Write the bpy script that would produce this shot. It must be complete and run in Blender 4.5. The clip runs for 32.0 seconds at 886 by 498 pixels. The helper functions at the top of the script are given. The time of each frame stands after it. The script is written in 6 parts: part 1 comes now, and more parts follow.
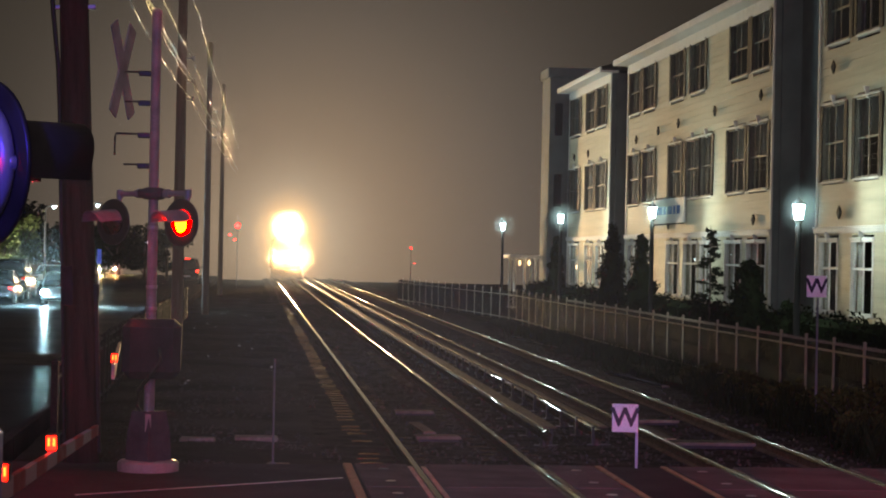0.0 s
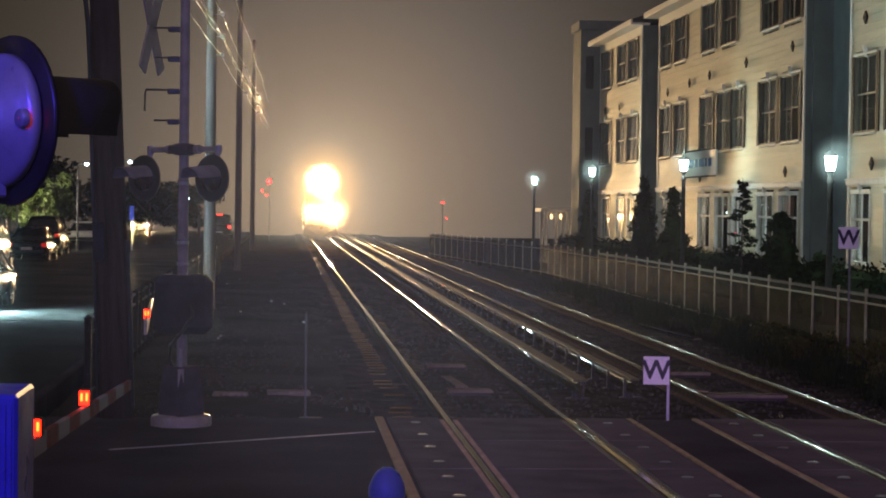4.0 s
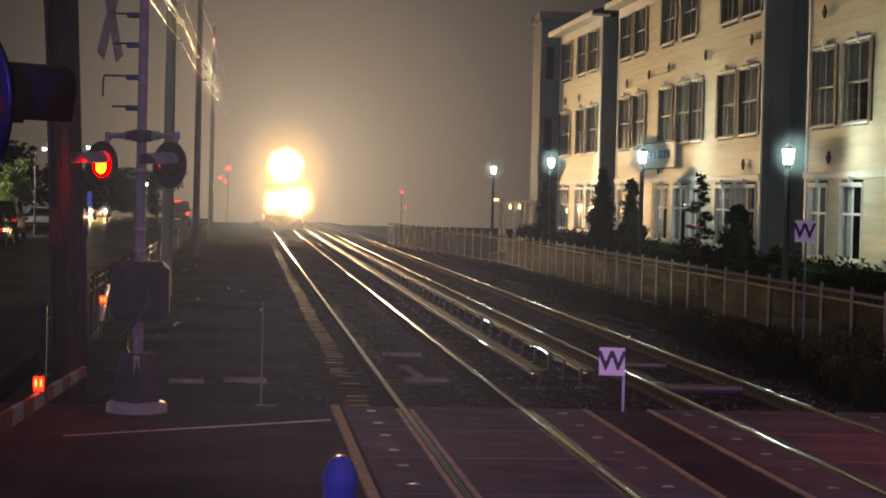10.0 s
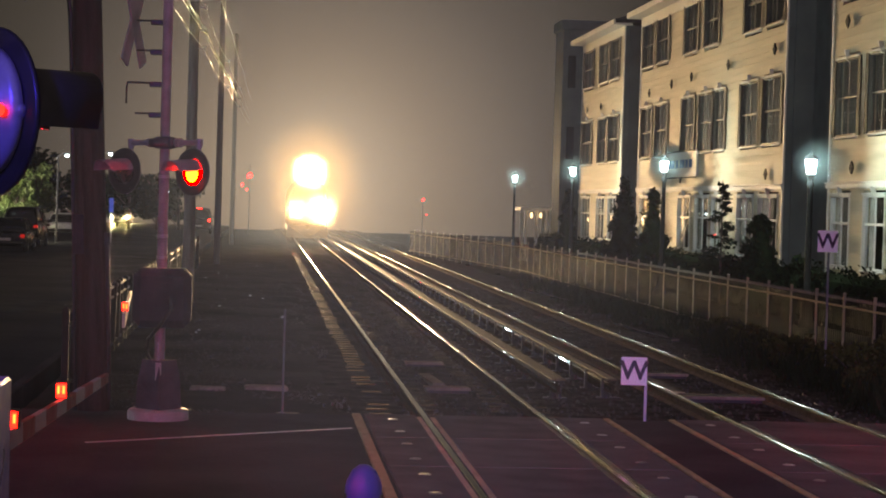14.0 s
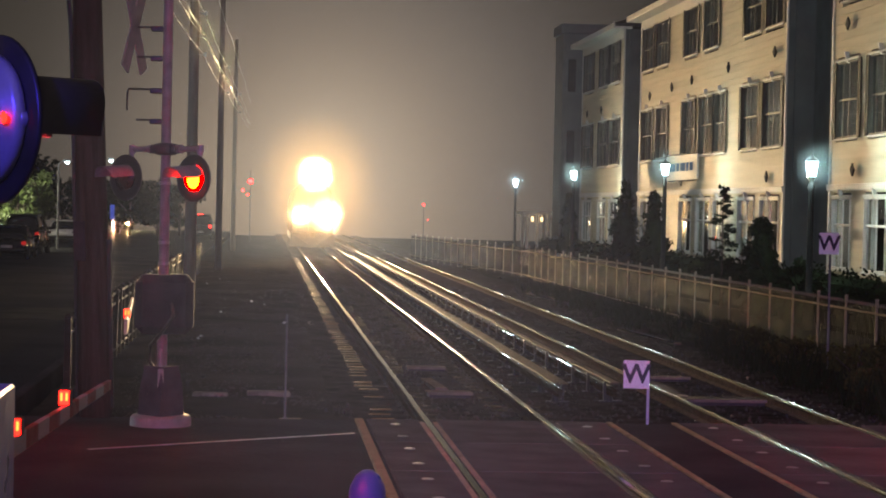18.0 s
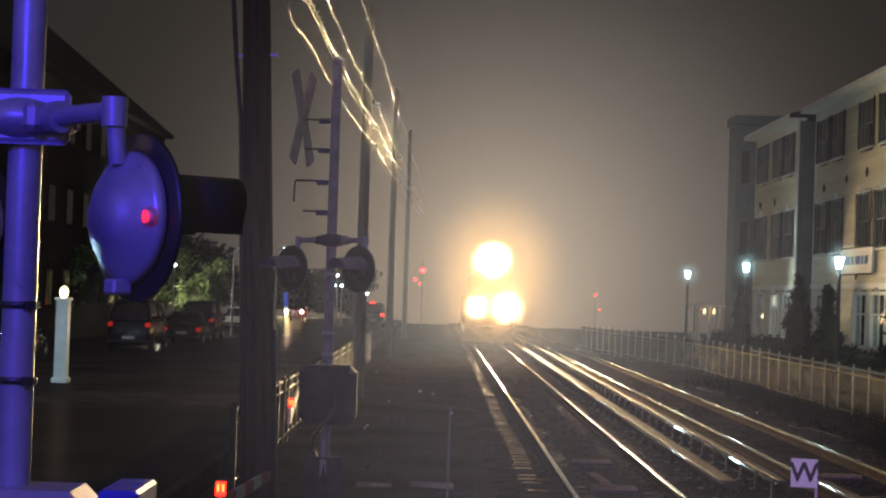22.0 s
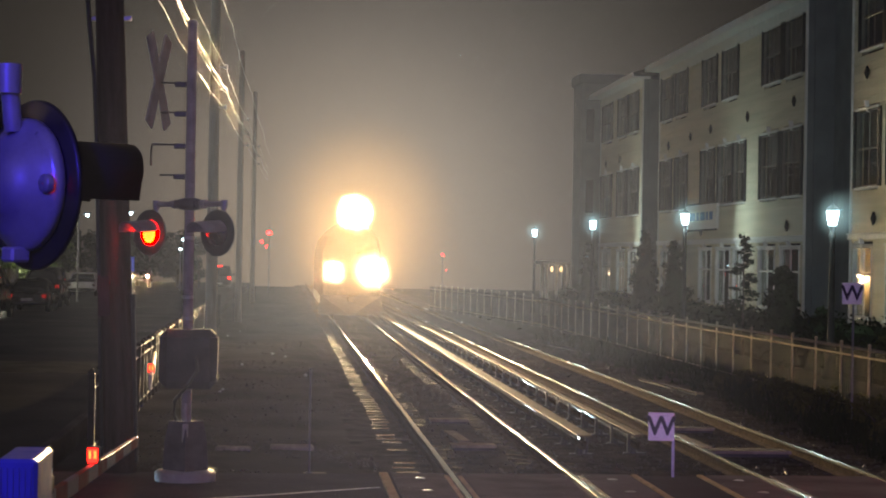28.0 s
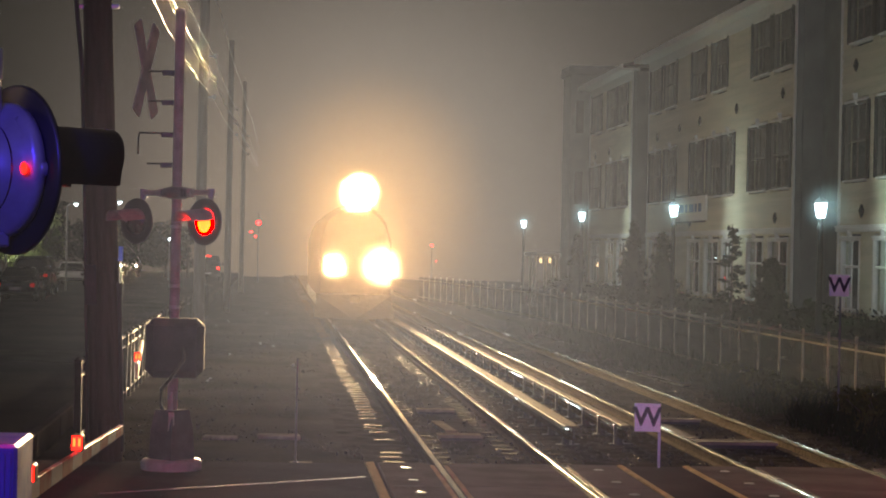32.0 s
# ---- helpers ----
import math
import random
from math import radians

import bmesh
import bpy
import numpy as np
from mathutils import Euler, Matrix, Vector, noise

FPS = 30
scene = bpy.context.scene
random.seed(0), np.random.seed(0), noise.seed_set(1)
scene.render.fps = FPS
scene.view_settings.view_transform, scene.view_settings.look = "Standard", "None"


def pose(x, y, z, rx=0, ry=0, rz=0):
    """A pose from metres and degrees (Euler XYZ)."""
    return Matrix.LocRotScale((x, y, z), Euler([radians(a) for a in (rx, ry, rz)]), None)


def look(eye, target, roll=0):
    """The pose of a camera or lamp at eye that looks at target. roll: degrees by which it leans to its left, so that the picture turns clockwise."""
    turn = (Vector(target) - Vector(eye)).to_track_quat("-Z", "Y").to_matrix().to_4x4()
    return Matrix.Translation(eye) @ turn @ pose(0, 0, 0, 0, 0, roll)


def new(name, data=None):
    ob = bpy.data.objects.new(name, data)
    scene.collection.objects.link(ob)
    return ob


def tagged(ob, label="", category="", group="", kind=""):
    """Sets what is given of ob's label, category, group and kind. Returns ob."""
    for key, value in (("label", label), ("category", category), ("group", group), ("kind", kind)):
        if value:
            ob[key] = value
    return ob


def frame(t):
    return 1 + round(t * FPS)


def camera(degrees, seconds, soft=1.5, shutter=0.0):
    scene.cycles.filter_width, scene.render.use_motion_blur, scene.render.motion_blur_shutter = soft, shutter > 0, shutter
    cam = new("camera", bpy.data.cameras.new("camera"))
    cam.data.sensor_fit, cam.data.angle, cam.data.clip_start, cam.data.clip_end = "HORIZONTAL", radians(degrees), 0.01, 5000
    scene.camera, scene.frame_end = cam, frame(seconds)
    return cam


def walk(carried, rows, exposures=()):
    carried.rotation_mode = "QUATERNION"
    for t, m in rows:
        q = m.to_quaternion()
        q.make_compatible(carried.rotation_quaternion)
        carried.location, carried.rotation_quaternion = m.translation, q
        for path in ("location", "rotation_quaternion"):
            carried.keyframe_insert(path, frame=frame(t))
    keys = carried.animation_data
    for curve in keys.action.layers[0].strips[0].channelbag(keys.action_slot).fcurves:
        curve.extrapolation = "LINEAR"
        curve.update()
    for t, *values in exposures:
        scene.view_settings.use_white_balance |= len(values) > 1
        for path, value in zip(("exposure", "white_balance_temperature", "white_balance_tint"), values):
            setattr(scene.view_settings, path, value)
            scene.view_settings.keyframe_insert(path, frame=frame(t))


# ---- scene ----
cam = camera(25.25, 32.0, soft=1.9, shutter=1.0)
PATH = [
    (0, (-0.012, 0.009, 2.613), (1.893, 19.918, 2.658), 1.15),
    (0.5, (-0.010, 0.005, 2.616), (1.858, 19.918, 2.558), 0.95),
    (1, (-0.014, 0.010, 2.603), (1.907, 19.916, 2.332), 0.81),
    (1.5, (-0.010, 0.024, 2.609), (1.944, 19.923, 2.146), 0.77),
    (2, (-0.011, 0.013, 2.608), (1.854, 19.918, 2.063), 0.71),
    (2.5, (-0.006, 0.010, 2.607), (1.818, 19.919, 2.056), 0.57),
    (3, (0.001, -0.011, 2.602), (1.800, 19.902, 2.100), 0.44),
    (3.5, (0.004, -0.006, 2.608), (1.664, 19.920, 2.189), 0.49),
    (5.5, (0.009, -0.025, 2.606), (1.644, 19.903, 2.162), 1.29),
    (6, (0.008, -0.021, 2.608), (1.674, 19.906, 2.212), 1.42),
    (6.5, (0.007, -0.023, 2.605), (1.703, 19.902, 2.223), 1.54),
    (7, (0.011, -0.027, 2.608), (1.744, 19.894, 2.234), 1.62),
    (7.5, (0.025, -0.041, 2.607), (1.804, 19.876, 2.216), 1.68),
    (8, (0.023, -0.035, 2.608), (1.856, 19.877, 2.191), 1.63),
    (8.5, (0.022, -0.036, 2.609), (1.913, 19.869, 2.148), 1.56),
    (9, (0.025, -0.033, 2.609), (2.025, 19.859, 2.072), 1.50),
    (9.5, (0.020, -0.027, 2.607), (2.034, 19.864, 2.082), 1.41),
    (10, (0.019, -0.034, 2.611), (2.026, 19.858, 2.088), 1.38),
    (10.5, (0.011, -0.028, 2.608), (1.984, 19.868, 2.092), 1.28),
    (11, (0.004, -0.019, 2.614), (1.916, 19.884, 2.175), 1.31),
    (11.5, (0.001, -0.014, 2.613), (1.859, 19.895, 2.197), 1.34),
    (12, (-0.024, 0.021, 2.615), (1.784, 19.935, 2.210), 1.39),
    (12.5, (-0.076, 0.022, 2.616), (1.690, 19.940, 2.219), 1.49),
    (13, (-0.053, 0.044, 2.621), (1.741, 19.958, 2.185), 1.61),
    (13.5, (-0.006, 0.030, 2.617), (1.802, 19.943, 2.169), 1.65),
    (14, (0.002, -0.001, 2.613), (1.799, 19.913, 2.167), 1.65),
    (14.5, (-0.001, -0.007, 2.617), (1.805, 19.907, 2.187), 1.61),
    (16.5, (-0.002, -0.015, 2.615), (1.823, 19.898, 2.242), 1.36),
    (17, (-0.001, -0.008, 2.611), (1.810, 19.906, 2.213), 1.31),
    (17.5, (-0.000, -0.011, 2.614), (1.790, 19.905, 2.212), 1.26),
    (18, (-0.004, -0.004, 2.614), (1.781, 19.912, 2.213), 1.29),
    (18.5, (-0.004, -0.004, 2.618), (1.766, 19.914, 2.236), 1.31),
    (19, (-0.005, 0.001, 2.618), (1.740, 19.921, 2.214), 1.32),
    (19.5, (0.001, -0.009, 2.612), (1.563, 19.925, 2.179), 1.36),
    (20, (0.009, 0.004, 2.616), (1.427, 19.948, 2.146), 1.47),
    (20.5, (0.012, 0.035, 2.600), (1.158, 19.996, 2.105), 1.53),
    (21, (0.081, 0.031, 2.620), (0.514, 20.022, 2.217), 1.62),
    (21.5, (0.136, 0.049, 2.703), (-0.006, 20.049, 2.824), 1.60),
    (22, (0.107, 0.057, 2.655), (0.123, 20.052, 3.110), 1.87),
    (22.5, (0.082, 0.010, 2.655), (0.226, 20.003, 3.167), 1.75),
    (23, (0.051, 0.048, 2.659), (0.177, 20.040, 3.202), 1.35),
    (23.5, (-0.077, -0.003, 2.667), (0.187, 19.983, 3.350), 1.31),
    (24, (-0.035, -0.007, 2.700), (0.427, 19.988, 2.731), 0.84),
    (24.5, (-0.012, -0.030, 2.640), (0.738, 19.956, 2.605), 0.43),
    (25, (-0.003, -0.014, 2.634), (0.890, 19.965, 2.694), 0.22),
    (25.5, (0.026, -0.026, 2.635), (1.005, 19.950, 2.662), 0.03),
    (27.5, (-0.082, 0.011, 2.654), (1.421, 19.954, 2.776), 0.73),
    (28, (-0.071, -0.002, 2.654), (1.523, 19.934, 2.752), 0.94),
    (28.5, (-0.037, 0.003, 2.649), (1.648, 19.932, 2.705), 1.03),
    (29, (-0.023, 0.011, 2.649), (1.705, 19.936, 2.702), 0.95),
    (29.5, (-0.024, 0.016, 2.650), (1.711, 19.941, 2.695), 0.85),
    (30, (-0.026, 0.006, 2.650), (1.708, 19.930, 2.664), 0.77),
    (30.5, (-0.024, 0.015, 2.650), (1.702, 19.940, 2.677), 0.85),
    (31, (-0.029, 0.010, 2.647), (1.674, 19.937, 2.683), 0.98),
    (31.5, (-0.042, 0.006, 2.646), (1.661, 19.933, 2.680), 1.08),
    (32, (-0.042, -0.002, 2.641), (1.659, 19.925, 2.651), 1.20),
]
walk(cam, [(t, look(eye, target, roll)) for t, eye, target, roll in PATH], [(0, 0.8, 7450, 14), (10, 0.84, 7400, 14), (16, 0.82, 7100, 13), (20, 0.74, 6750, 12), (26, 0.46, 6700, 12), (30, 0.25, 6900, 13), (32, 0.1, 7000, 14)])

# ---- world and lights ----
world = bpy.data.worlds.new("night_sky")
scene.world = world
world.use_nodes = True
wn = world.node_tree.nodes
wl = world.node_tree.links
bg = wn["Background"]
wco = wn.new("ShaderNodeTexCoord")
wsep = wn.new("ShaderNodeSeparateXYZ")
wramp = wn.new("ShaderNodeValToRGB")
wl.new(wco.outputs["Generated"], wsep.inputs[0])
wl.new(wsep.outputs["Z"], wramp.inputs["Fac"])
wl.new(wramp.outputs["Color"], bg.inputs["Color"])
wramp.color_ramp.elements[0].position, wramp.color_ramp.elements[0].color = 0.0, (0.0095, 0.0086, 0.0076, 1)
wramp.color_ramp.elements[1].position, wramp.color_ramp.elements[1].color = 0.35, (0.008, 0.0075, 0.0068, 1)
# foggy glow low over the line: town's and train's lit haze, painted as sky
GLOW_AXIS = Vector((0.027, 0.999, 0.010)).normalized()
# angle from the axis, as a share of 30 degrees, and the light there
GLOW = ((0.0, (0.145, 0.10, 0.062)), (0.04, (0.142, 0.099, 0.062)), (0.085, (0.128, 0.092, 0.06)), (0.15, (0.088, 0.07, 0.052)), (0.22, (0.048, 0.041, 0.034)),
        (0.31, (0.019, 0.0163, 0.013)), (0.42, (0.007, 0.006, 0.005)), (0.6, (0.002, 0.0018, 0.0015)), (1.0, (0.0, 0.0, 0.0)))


def glow_ramp(nodes, links, direction):
    """The foggy glow seen along a direction."""
    dot = nodes.new("ShaderNodeVectorMath")
    dot.operation = "DOT_PRODUCT"
    dot.inputs[1].default_value = GLOW_AXIS
    links.new(direction, dot.inputs[0])
    arc = nodes.new("ShaderNodeMath")
    arc.operation = "ARCCOSINE"
    arc.use_clamp = False
    links.new(dot.outputs["Value"], arc.inputs[0])
    share = nodes.new("ShaderNodeMath")
    share.operation = "DIVIDE"
    share.inputs[1].default_value = radians(30)
    links.new(arc.outputs[0], share.inputs[0])
    ramp = nodes.new("ShaderNodeValToRGB")
    ramp.color_ramp.interpolation = "B_SPLINE"
    e = ramp.color_ramp.elements
    e[0].position, e[0].color = GLOW[0][0], (*GLOW[0][1], 1)
    e[1].position, e[1].color = GLOW[-1][0], (*GLOW[-1][1], 1)
    for p, c in GLOW[1:-1]:
        e.new(p).color = (*c, 1)
    links.new(share.outputs[0], ramp.inputs["Fac"])
    return ramp


wglow = glow_ramp(wn, wl, wco.outputs["Generated"])
wsum = wn.new("ShaderNodeMixRGB")
wsum.blend_type = "ADD"
wsum.inputs["Fac"].default_value = 1.0
wl.new(wramp.outputs["Color"], wsum.inputs[1])
wl.new(wglow.outputs["Color"], wsum.inputs[2])
# unseen fill added to the sky behind, as from a lit station
wback = wn.new("ShaderNodeVectorMath")
wback.operation = "DOT_PRODUCT"
wback.inputs[1].default_value = (0.0, -0.94, 0.34)
wfill = wn.new("ShaderNodeValToRGB")
e = wfill.color_ramp.elements
e[0].position, e[0].color = 0.0, (0, 0, 0, 1)
e[1].position, e[1].color = 0.9, (0.13, 0.105, 0.125, 1)
wsum2 = wn.new("ShaderNodeMixRGB")
wsum2.blend_type = "ADD"
wsum2.inputs["Fac"].default_value = 1.0
wl.new(wco.outputs["Generated"], wback.inputs[0])
wl.new(wback.outputs["Value"], wfill.inputs["Fac"])
wl.new(wsum.outputs["Color"], wsum2.inputs[1])
wl.new(wfill.outputs["Color"], wsum2.inputs[2])
wl.new(wsum2.outputs["Color"], bg.inputs["Color"])
bg.inputs["Strength"].default_value = 1.0


def lamp(name, kind, m, color, power, size=0.2, label=""):
    data = bpy.data.lights.new(name, kind)
    data.color, data.energy = color, power
    if kind == "AREA":
        data.size = size
    else:
        data.shadow_soft_size = size
    ob = new(name, data)
    ob.matrix_world = m
    return ob


# blue platform light behind the camera
lamp("platform_light", "AREA", look((-2.6, 0.4, 5.2), (-0.9, 9.0, 1.8)), (0.05, 0.03, 1.0), 300, 0.5)
# violet flood lamp high on the platform, aimed at the crossing
flood = lamp("platform_flood", "SPOT", look((5.0, -25.0, 9.0), (4.3, 23.0, 0.2)), (0.54, 0.33, 0.90), 14000, 0.4)
flood.data.spot_size, flood.data.spot_blend = radians(12.6), 0.4

# ---- materials ----
def material(name, color, rough=0.6, metal=0.0, vary=0.25, scale=6.0, bump=0.15, fine=60.0, spec=0.5, rvary=0.1, random_tint=0.0, stretch=(1, 1, 1)):
    """A plain surface with stains at one scale, grain and relief at a finer one."""
    m = bpy.data.materials.new(name)
    m.use_nodes = True
    nt = m.node_tree
    b = nt.nodes["Principled BSDF"]
    co = nt.nodes.new("ShaderNodeTexCoord")
    mp = nt.nodes.new("ShaderNodeMapping")
    mp.inputs["Scale"].default_value = stretch
    nt.links.new(co.outputs["Object"], mp.inputs["Vector"])
    n1 = nt.nodes.new("ShaderNodeTexNoise")
    n1.inputs["Scale"].default_value = scale
    n1.inputs["Detail"].default_value = 5
    n2 = nt.nodes.new("ShaderNodeTexNoise")
    n2.inputs["Scale"].default_value = fine
    n2.inputs["Detail"].default_value = 3
    for n in (n1, n2):
        nt.links.new(mp.outputs["Vector"], n.inputs["Vector"])
    add = nt.nodes.new("ShaderNodeMath")
    add.operation = "ADD"
    nt.links.new(n1.outputs["Fac"], add.inputs[0])
    half = nt.nodes.new("ShaderNodeMath")
    half.operation = "MULTIPLY"
    half.inputs[1].default_value = 0.35
    nt.links.new(n2.outputs["Fac"], half.inputs[0])
    nt.links.new(half.outputs[0], add.inputs[1])
    src = add.outputs[0]
    if random_tint:
        info = nt.nodes.new("ShaderNodeObjectInfo")
        mul = nt.nodes.new("ShaderNodeMath")
        mul.operation = "MULTIPLY_ADD"
        mul.inputs[1].default_value = random_tint
        nt.links.new(info.outputs["Random"], mul.inputs[0])
        nt.links.new(src, mul.inputs[2])
        src = mul.outputs[0]
    ramp = nt.nodes.new("ShaderNodeValToRGB")
    e = ramp.color_ramp.elements
    e[0].position, e[1].position = 0.42, 0.95
    e[0].color = (*[c * (1 - vary) for c in color], 1)
    e[1].color = (*[min(1, c * (1 + vary)) for c in color], 1)
    nt.links.new(src, ramp.inputs["Fac"])
    nt.links.new(ramp.outputs["Color"], b.inputs["Base Color"])
    rr = nt.nodes.new("ShaderNodeMapRange")
    rr.inputs["From Min"].default_value, rr.inputs["From Max"].default_value = 0.3, 0.7
    rr.inputs["To Min"].default_value, rr.inputs["To Max"].default_value = max(0.02, rough - rvary), min(1, rough + rvary)
    nt.links.new(n1.outputs["Fac"], rr.inputs["Value"])
    nt.links.new(rr.outputs["Result"], b.inputs["Roughness"])
    b.inputs["Metallic"].default_value = metal
    b.inputs["Specular IOR Level"].default_value = spec
    if bump:
        bp = nt.nodes.new("ShaderNodeBump")
        bp.inputs["Strength"].default_value = bump
        bp.inputs["Distance"].default_value = 0.02
        nt.links.new(add.outputs[0], bp.inputs["Height"])
        nt.links.new(bp.outputs["Normal"], b.inputs["Normal"])
    return m


def glowing(name, color, strength):
    m = bpy.data.materials.new(name)
    m.use_nodes = True
    nt = m.node_tree
    b = nt.nodes["Principled BSDF"]
    b.inputs["Base Color"].default_value = (*color, 1)
    b.inputs["Emission Color"].default_value = (*color, 1)
    b.inputs["Emission Strength"].default_value = strength
    return m


def glassy(name, color=(1, 1, 1), rough=0.02):
    m = bpy.data.materials.new(name)
    m.use_nodes = True
    b = m.node_tree.nodes["Principled BSDF"]
    b.inputs["Base Color"].default_value = (*color, 1)
    b.inputs["Roughness"].default_value = rough
    b.inputs["Transmission Weight"].default_value = 1.0
    return m


def mist_material(name, density, tint, patch=0.0, rim=0.6, lift=0.0):
    """Thin mist: lets most light through and scatters a little of it onwards."""
    m = bpy.data.materials.new(name)
    m.use_nodes = True
    nt = m.node_tree
    nt.nodes.remove(nt.nodes["Principled BSDF"])
    out = nt.nodes["Material Output"]
    tr = nt.nodes.new("ShaderNodeBsdfTransparent")
    sc = nt.nodes.new("ShaderNodeBsdfTranslucent")
    sc.inputs["Color"].default_value = (*tint, 1)
    mix = nt.nodes.new("ShaderNodeMixShader")
    co = nt.nodes.new("ShaderNodeTexCoord")
    gr = nt.nodes.new("ShaderNodeTexGradient")
    gr.gradient_type = "SPHERICAL"
    nt.links.new(co.outputs["Object"], gr.inputs["Vector"])
    nz = nt.nodes.new("ShaderNodeTexNoise")
    nz.inputs["Scale"].default_value = 2.2
    nz.inputs["Detail"].default_value = 3
    nt.links.new(co.outputs["Object"], nz.inputs["Vector"])
    pr = nt.nodes.new("ShaderNodeMapRange")
    pr.inputs["To Min"].default_value, pr.inputs["To Max"].default_value = 1 - patch, 1 + patch
    nt.links.new(nz.outputs["Fac"], pr.inputs["Value"])
    edge = nt.nodes.new("ShaderNodeMapRange")
    edge.interpolation_type = "SMOOTHSTEP"
    edge.inputs["From Min"].default_value, edge.inputs["From Max"].default_value = 0.0, rim
    nt.links.new(gr.outputs["Fac"], edge.inputs["Value"])
    m1 = nt.nodes.new("ShaderNodeMath")
    m1.operation = "MULTIPLY"
    nt.links.new(edge.outputs["Result"], m1.inputs[0])
    nt.links.new(pr.outputs["Result"], m1.inputs[1])
    m2 = nt.nodes.new("ShaderNodeMath")
    m2.operation = "MULTIPLY"
    m2.inputs[1].default_value = density
    nt.links.new(m1.outputs[0], m2.inputs[0])
    thin = m2.outputs[0]
    if lift:
        # mist that thins out towards the ground
        spot = nt.nodes.new("ShaderNodeNewGeometry")
        split = nt.nodes.new("ShaderNodeSeparateXYZ")
        nt.links.new(spot.outputs["Position"], split.inputs[0])
        fade = nt.nodes.new("ShaderNodeMapRange")
        fade.interpolation_type = "SMOOTHSTEP"
        fade.inputs["From Min"].default_value, fade.inputs["From Max"].default_value = -0.3, lift
        nt.links.new(split.outputs["Z"], fade.inputs["Value"])
        m3 = nt.nodes.new("ShaderNodeMath")
        m3.operation = "MULTIPLY"
        nt.links.new(thin, m3.inputs[0])
        nt.links.new(fade.outputs["Result"], m3.inputs[1])
        thin = m3.outputs[0]
    nt.links.new(thin, mix.inputs["Fac"])
    nt.links.new(tr.outputs[0], mix.inputs[1])
    nt.links.new(sc.outputs[0], mix.inputs[2])
    nt.links.new(mix.outputs[0], out.inputs["Surface"])
    return m


M = {}
M["soil"] = material("dark_soil", (0.045, 0.042, 0.037), 0.95, vary=0.45, scale=0.5, fine=40, bump=0.4, spec=0.0)
M["mulch"] = material("dark_leaf_mulch", (0.03, 0.027, 0.02), 0.95, vary=0.5, scale=1.2, fine=30, bump=0.6, spec=0.0)
M["ballast"] = material("oily_ballast", (0.045, 0.040, 0.037), 0.85, vary=0.6, scale=3.0, fine=22, bump=1.0, spec=0.0)
M["stone"] = material("ballast_stone", (0.045, 0.042, 0.038), 0.75, vary=0.4, scale=9, bump=0.3, random_tint=0.3, spec=0.12)
M["asphalt"] = material("damp_asphalt", (0.06, 0.055, 0.06), 0.82, vary=0.4, scale=0.5, fine=40, bump=0.35, rvary=0.1, spec=0.0)
M["street"] = material("wet_street", (0.042, 0.043, 0.045), 0.5, vary=0.3, scale=0.35, fine=30, bump=0.18, rvary=0.14, spec=0.0)
M["panel"] = material("crossing_concrete", (0.12, 0.107, 0.112), 0.8, vary=0.3, scale=1.5, fine=35, bump=0.2, spec=0.0, random_tint=0.15)
M["rubber"] = material("black_rubber", (0.03, 0.03, 0.03), 0.6, vary=0.3, bump=0.15)
M["edge"] = material("pale_edge_beam", (0.42, 0.33, 0.20), 0.7, spec=0.0, vary=0.3, scale=5, bump=0.2)
# amber of the headlamps' glare put into the tie ends' colour
M["tie_end"] = material("amber_lit_tie_end", (0.075, 0.033, 0.010), 0.8, vary=0.45, scale=3, fine=30, bump=0.05, random_tint=0.3, stretch=(0.3, 2, 2), spec=0.007)
M["tie"] = material("oily_tie", (0.085, 0.072, 0.06), 0.85, vary=0.45, scale=3, fine=30, bump=0.4, random_tint=0.3, stretch=(0.3, 2, 2), spec=0.0)
M["tie_worn"] = material("worn_tie_top", (0.035, 0.027, 0.02), 0.8, vary=0.5, scale=3, fine=30, bump=0.05, random_tint=0.3, stretch=(0.3, 2, 2), spec=0.005)
M["lid"] = material("worn_steel_lid", (0.20, 0.17, 0.13), 0.8, vary=0.4, scale=5, bump=0.1, spec=0.0)
# far rails' sides painted pale for the headlamp light on them
M["rail_side"] = material("lit_rail_side", (0.16, 0.135, 0.10), 0.85, vary=0.35, scale=8, bump=0.2, spec=0.0)
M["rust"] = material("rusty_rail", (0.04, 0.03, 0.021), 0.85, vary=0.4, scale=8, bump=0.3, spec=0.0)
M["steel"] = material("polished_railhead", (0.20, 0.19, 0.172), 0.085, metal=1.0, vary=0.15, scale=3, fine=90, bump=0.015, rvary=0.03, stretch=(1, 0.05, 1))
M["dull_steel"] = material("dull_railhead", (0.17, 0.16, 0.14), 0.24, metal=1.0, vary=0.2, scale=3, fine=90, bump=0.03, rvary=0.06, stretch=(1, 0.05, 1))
M["board"] = material("cover_board", (0.105, 0.085, 0.065), 0.7, vary=0.35, scale=4, bump=0.1, spec=0.008, stretch=(3, 0.3, 3))
M["galv"] = material("galvanised_steel", (0.42, 0.42, 0.43), 0.42, metal=0.8, vary=0.2, scale=10, bump=0.08)
M["dirty_white"] = material("dirty_white_paint", (0.55, 0.54, 0.52), 0.55, vary=0.25, scale=4, bump=0.12)
M["black"] = material("black_paint", (0.014, 0.014, 0.015), 0.42, vary=0.3, scale=8, bump=0.08)
M["fence"] = material("black_fence_enamel", (0.03, 0.03, 0.03), 0.6, spec=0.05, vary=0.3, scale=12, bump=0.06)
M["redstripe"] = material("red_sheeting", (0.2, 0.012, 0.012), 0.45, vary=0.2, bump=0.05)
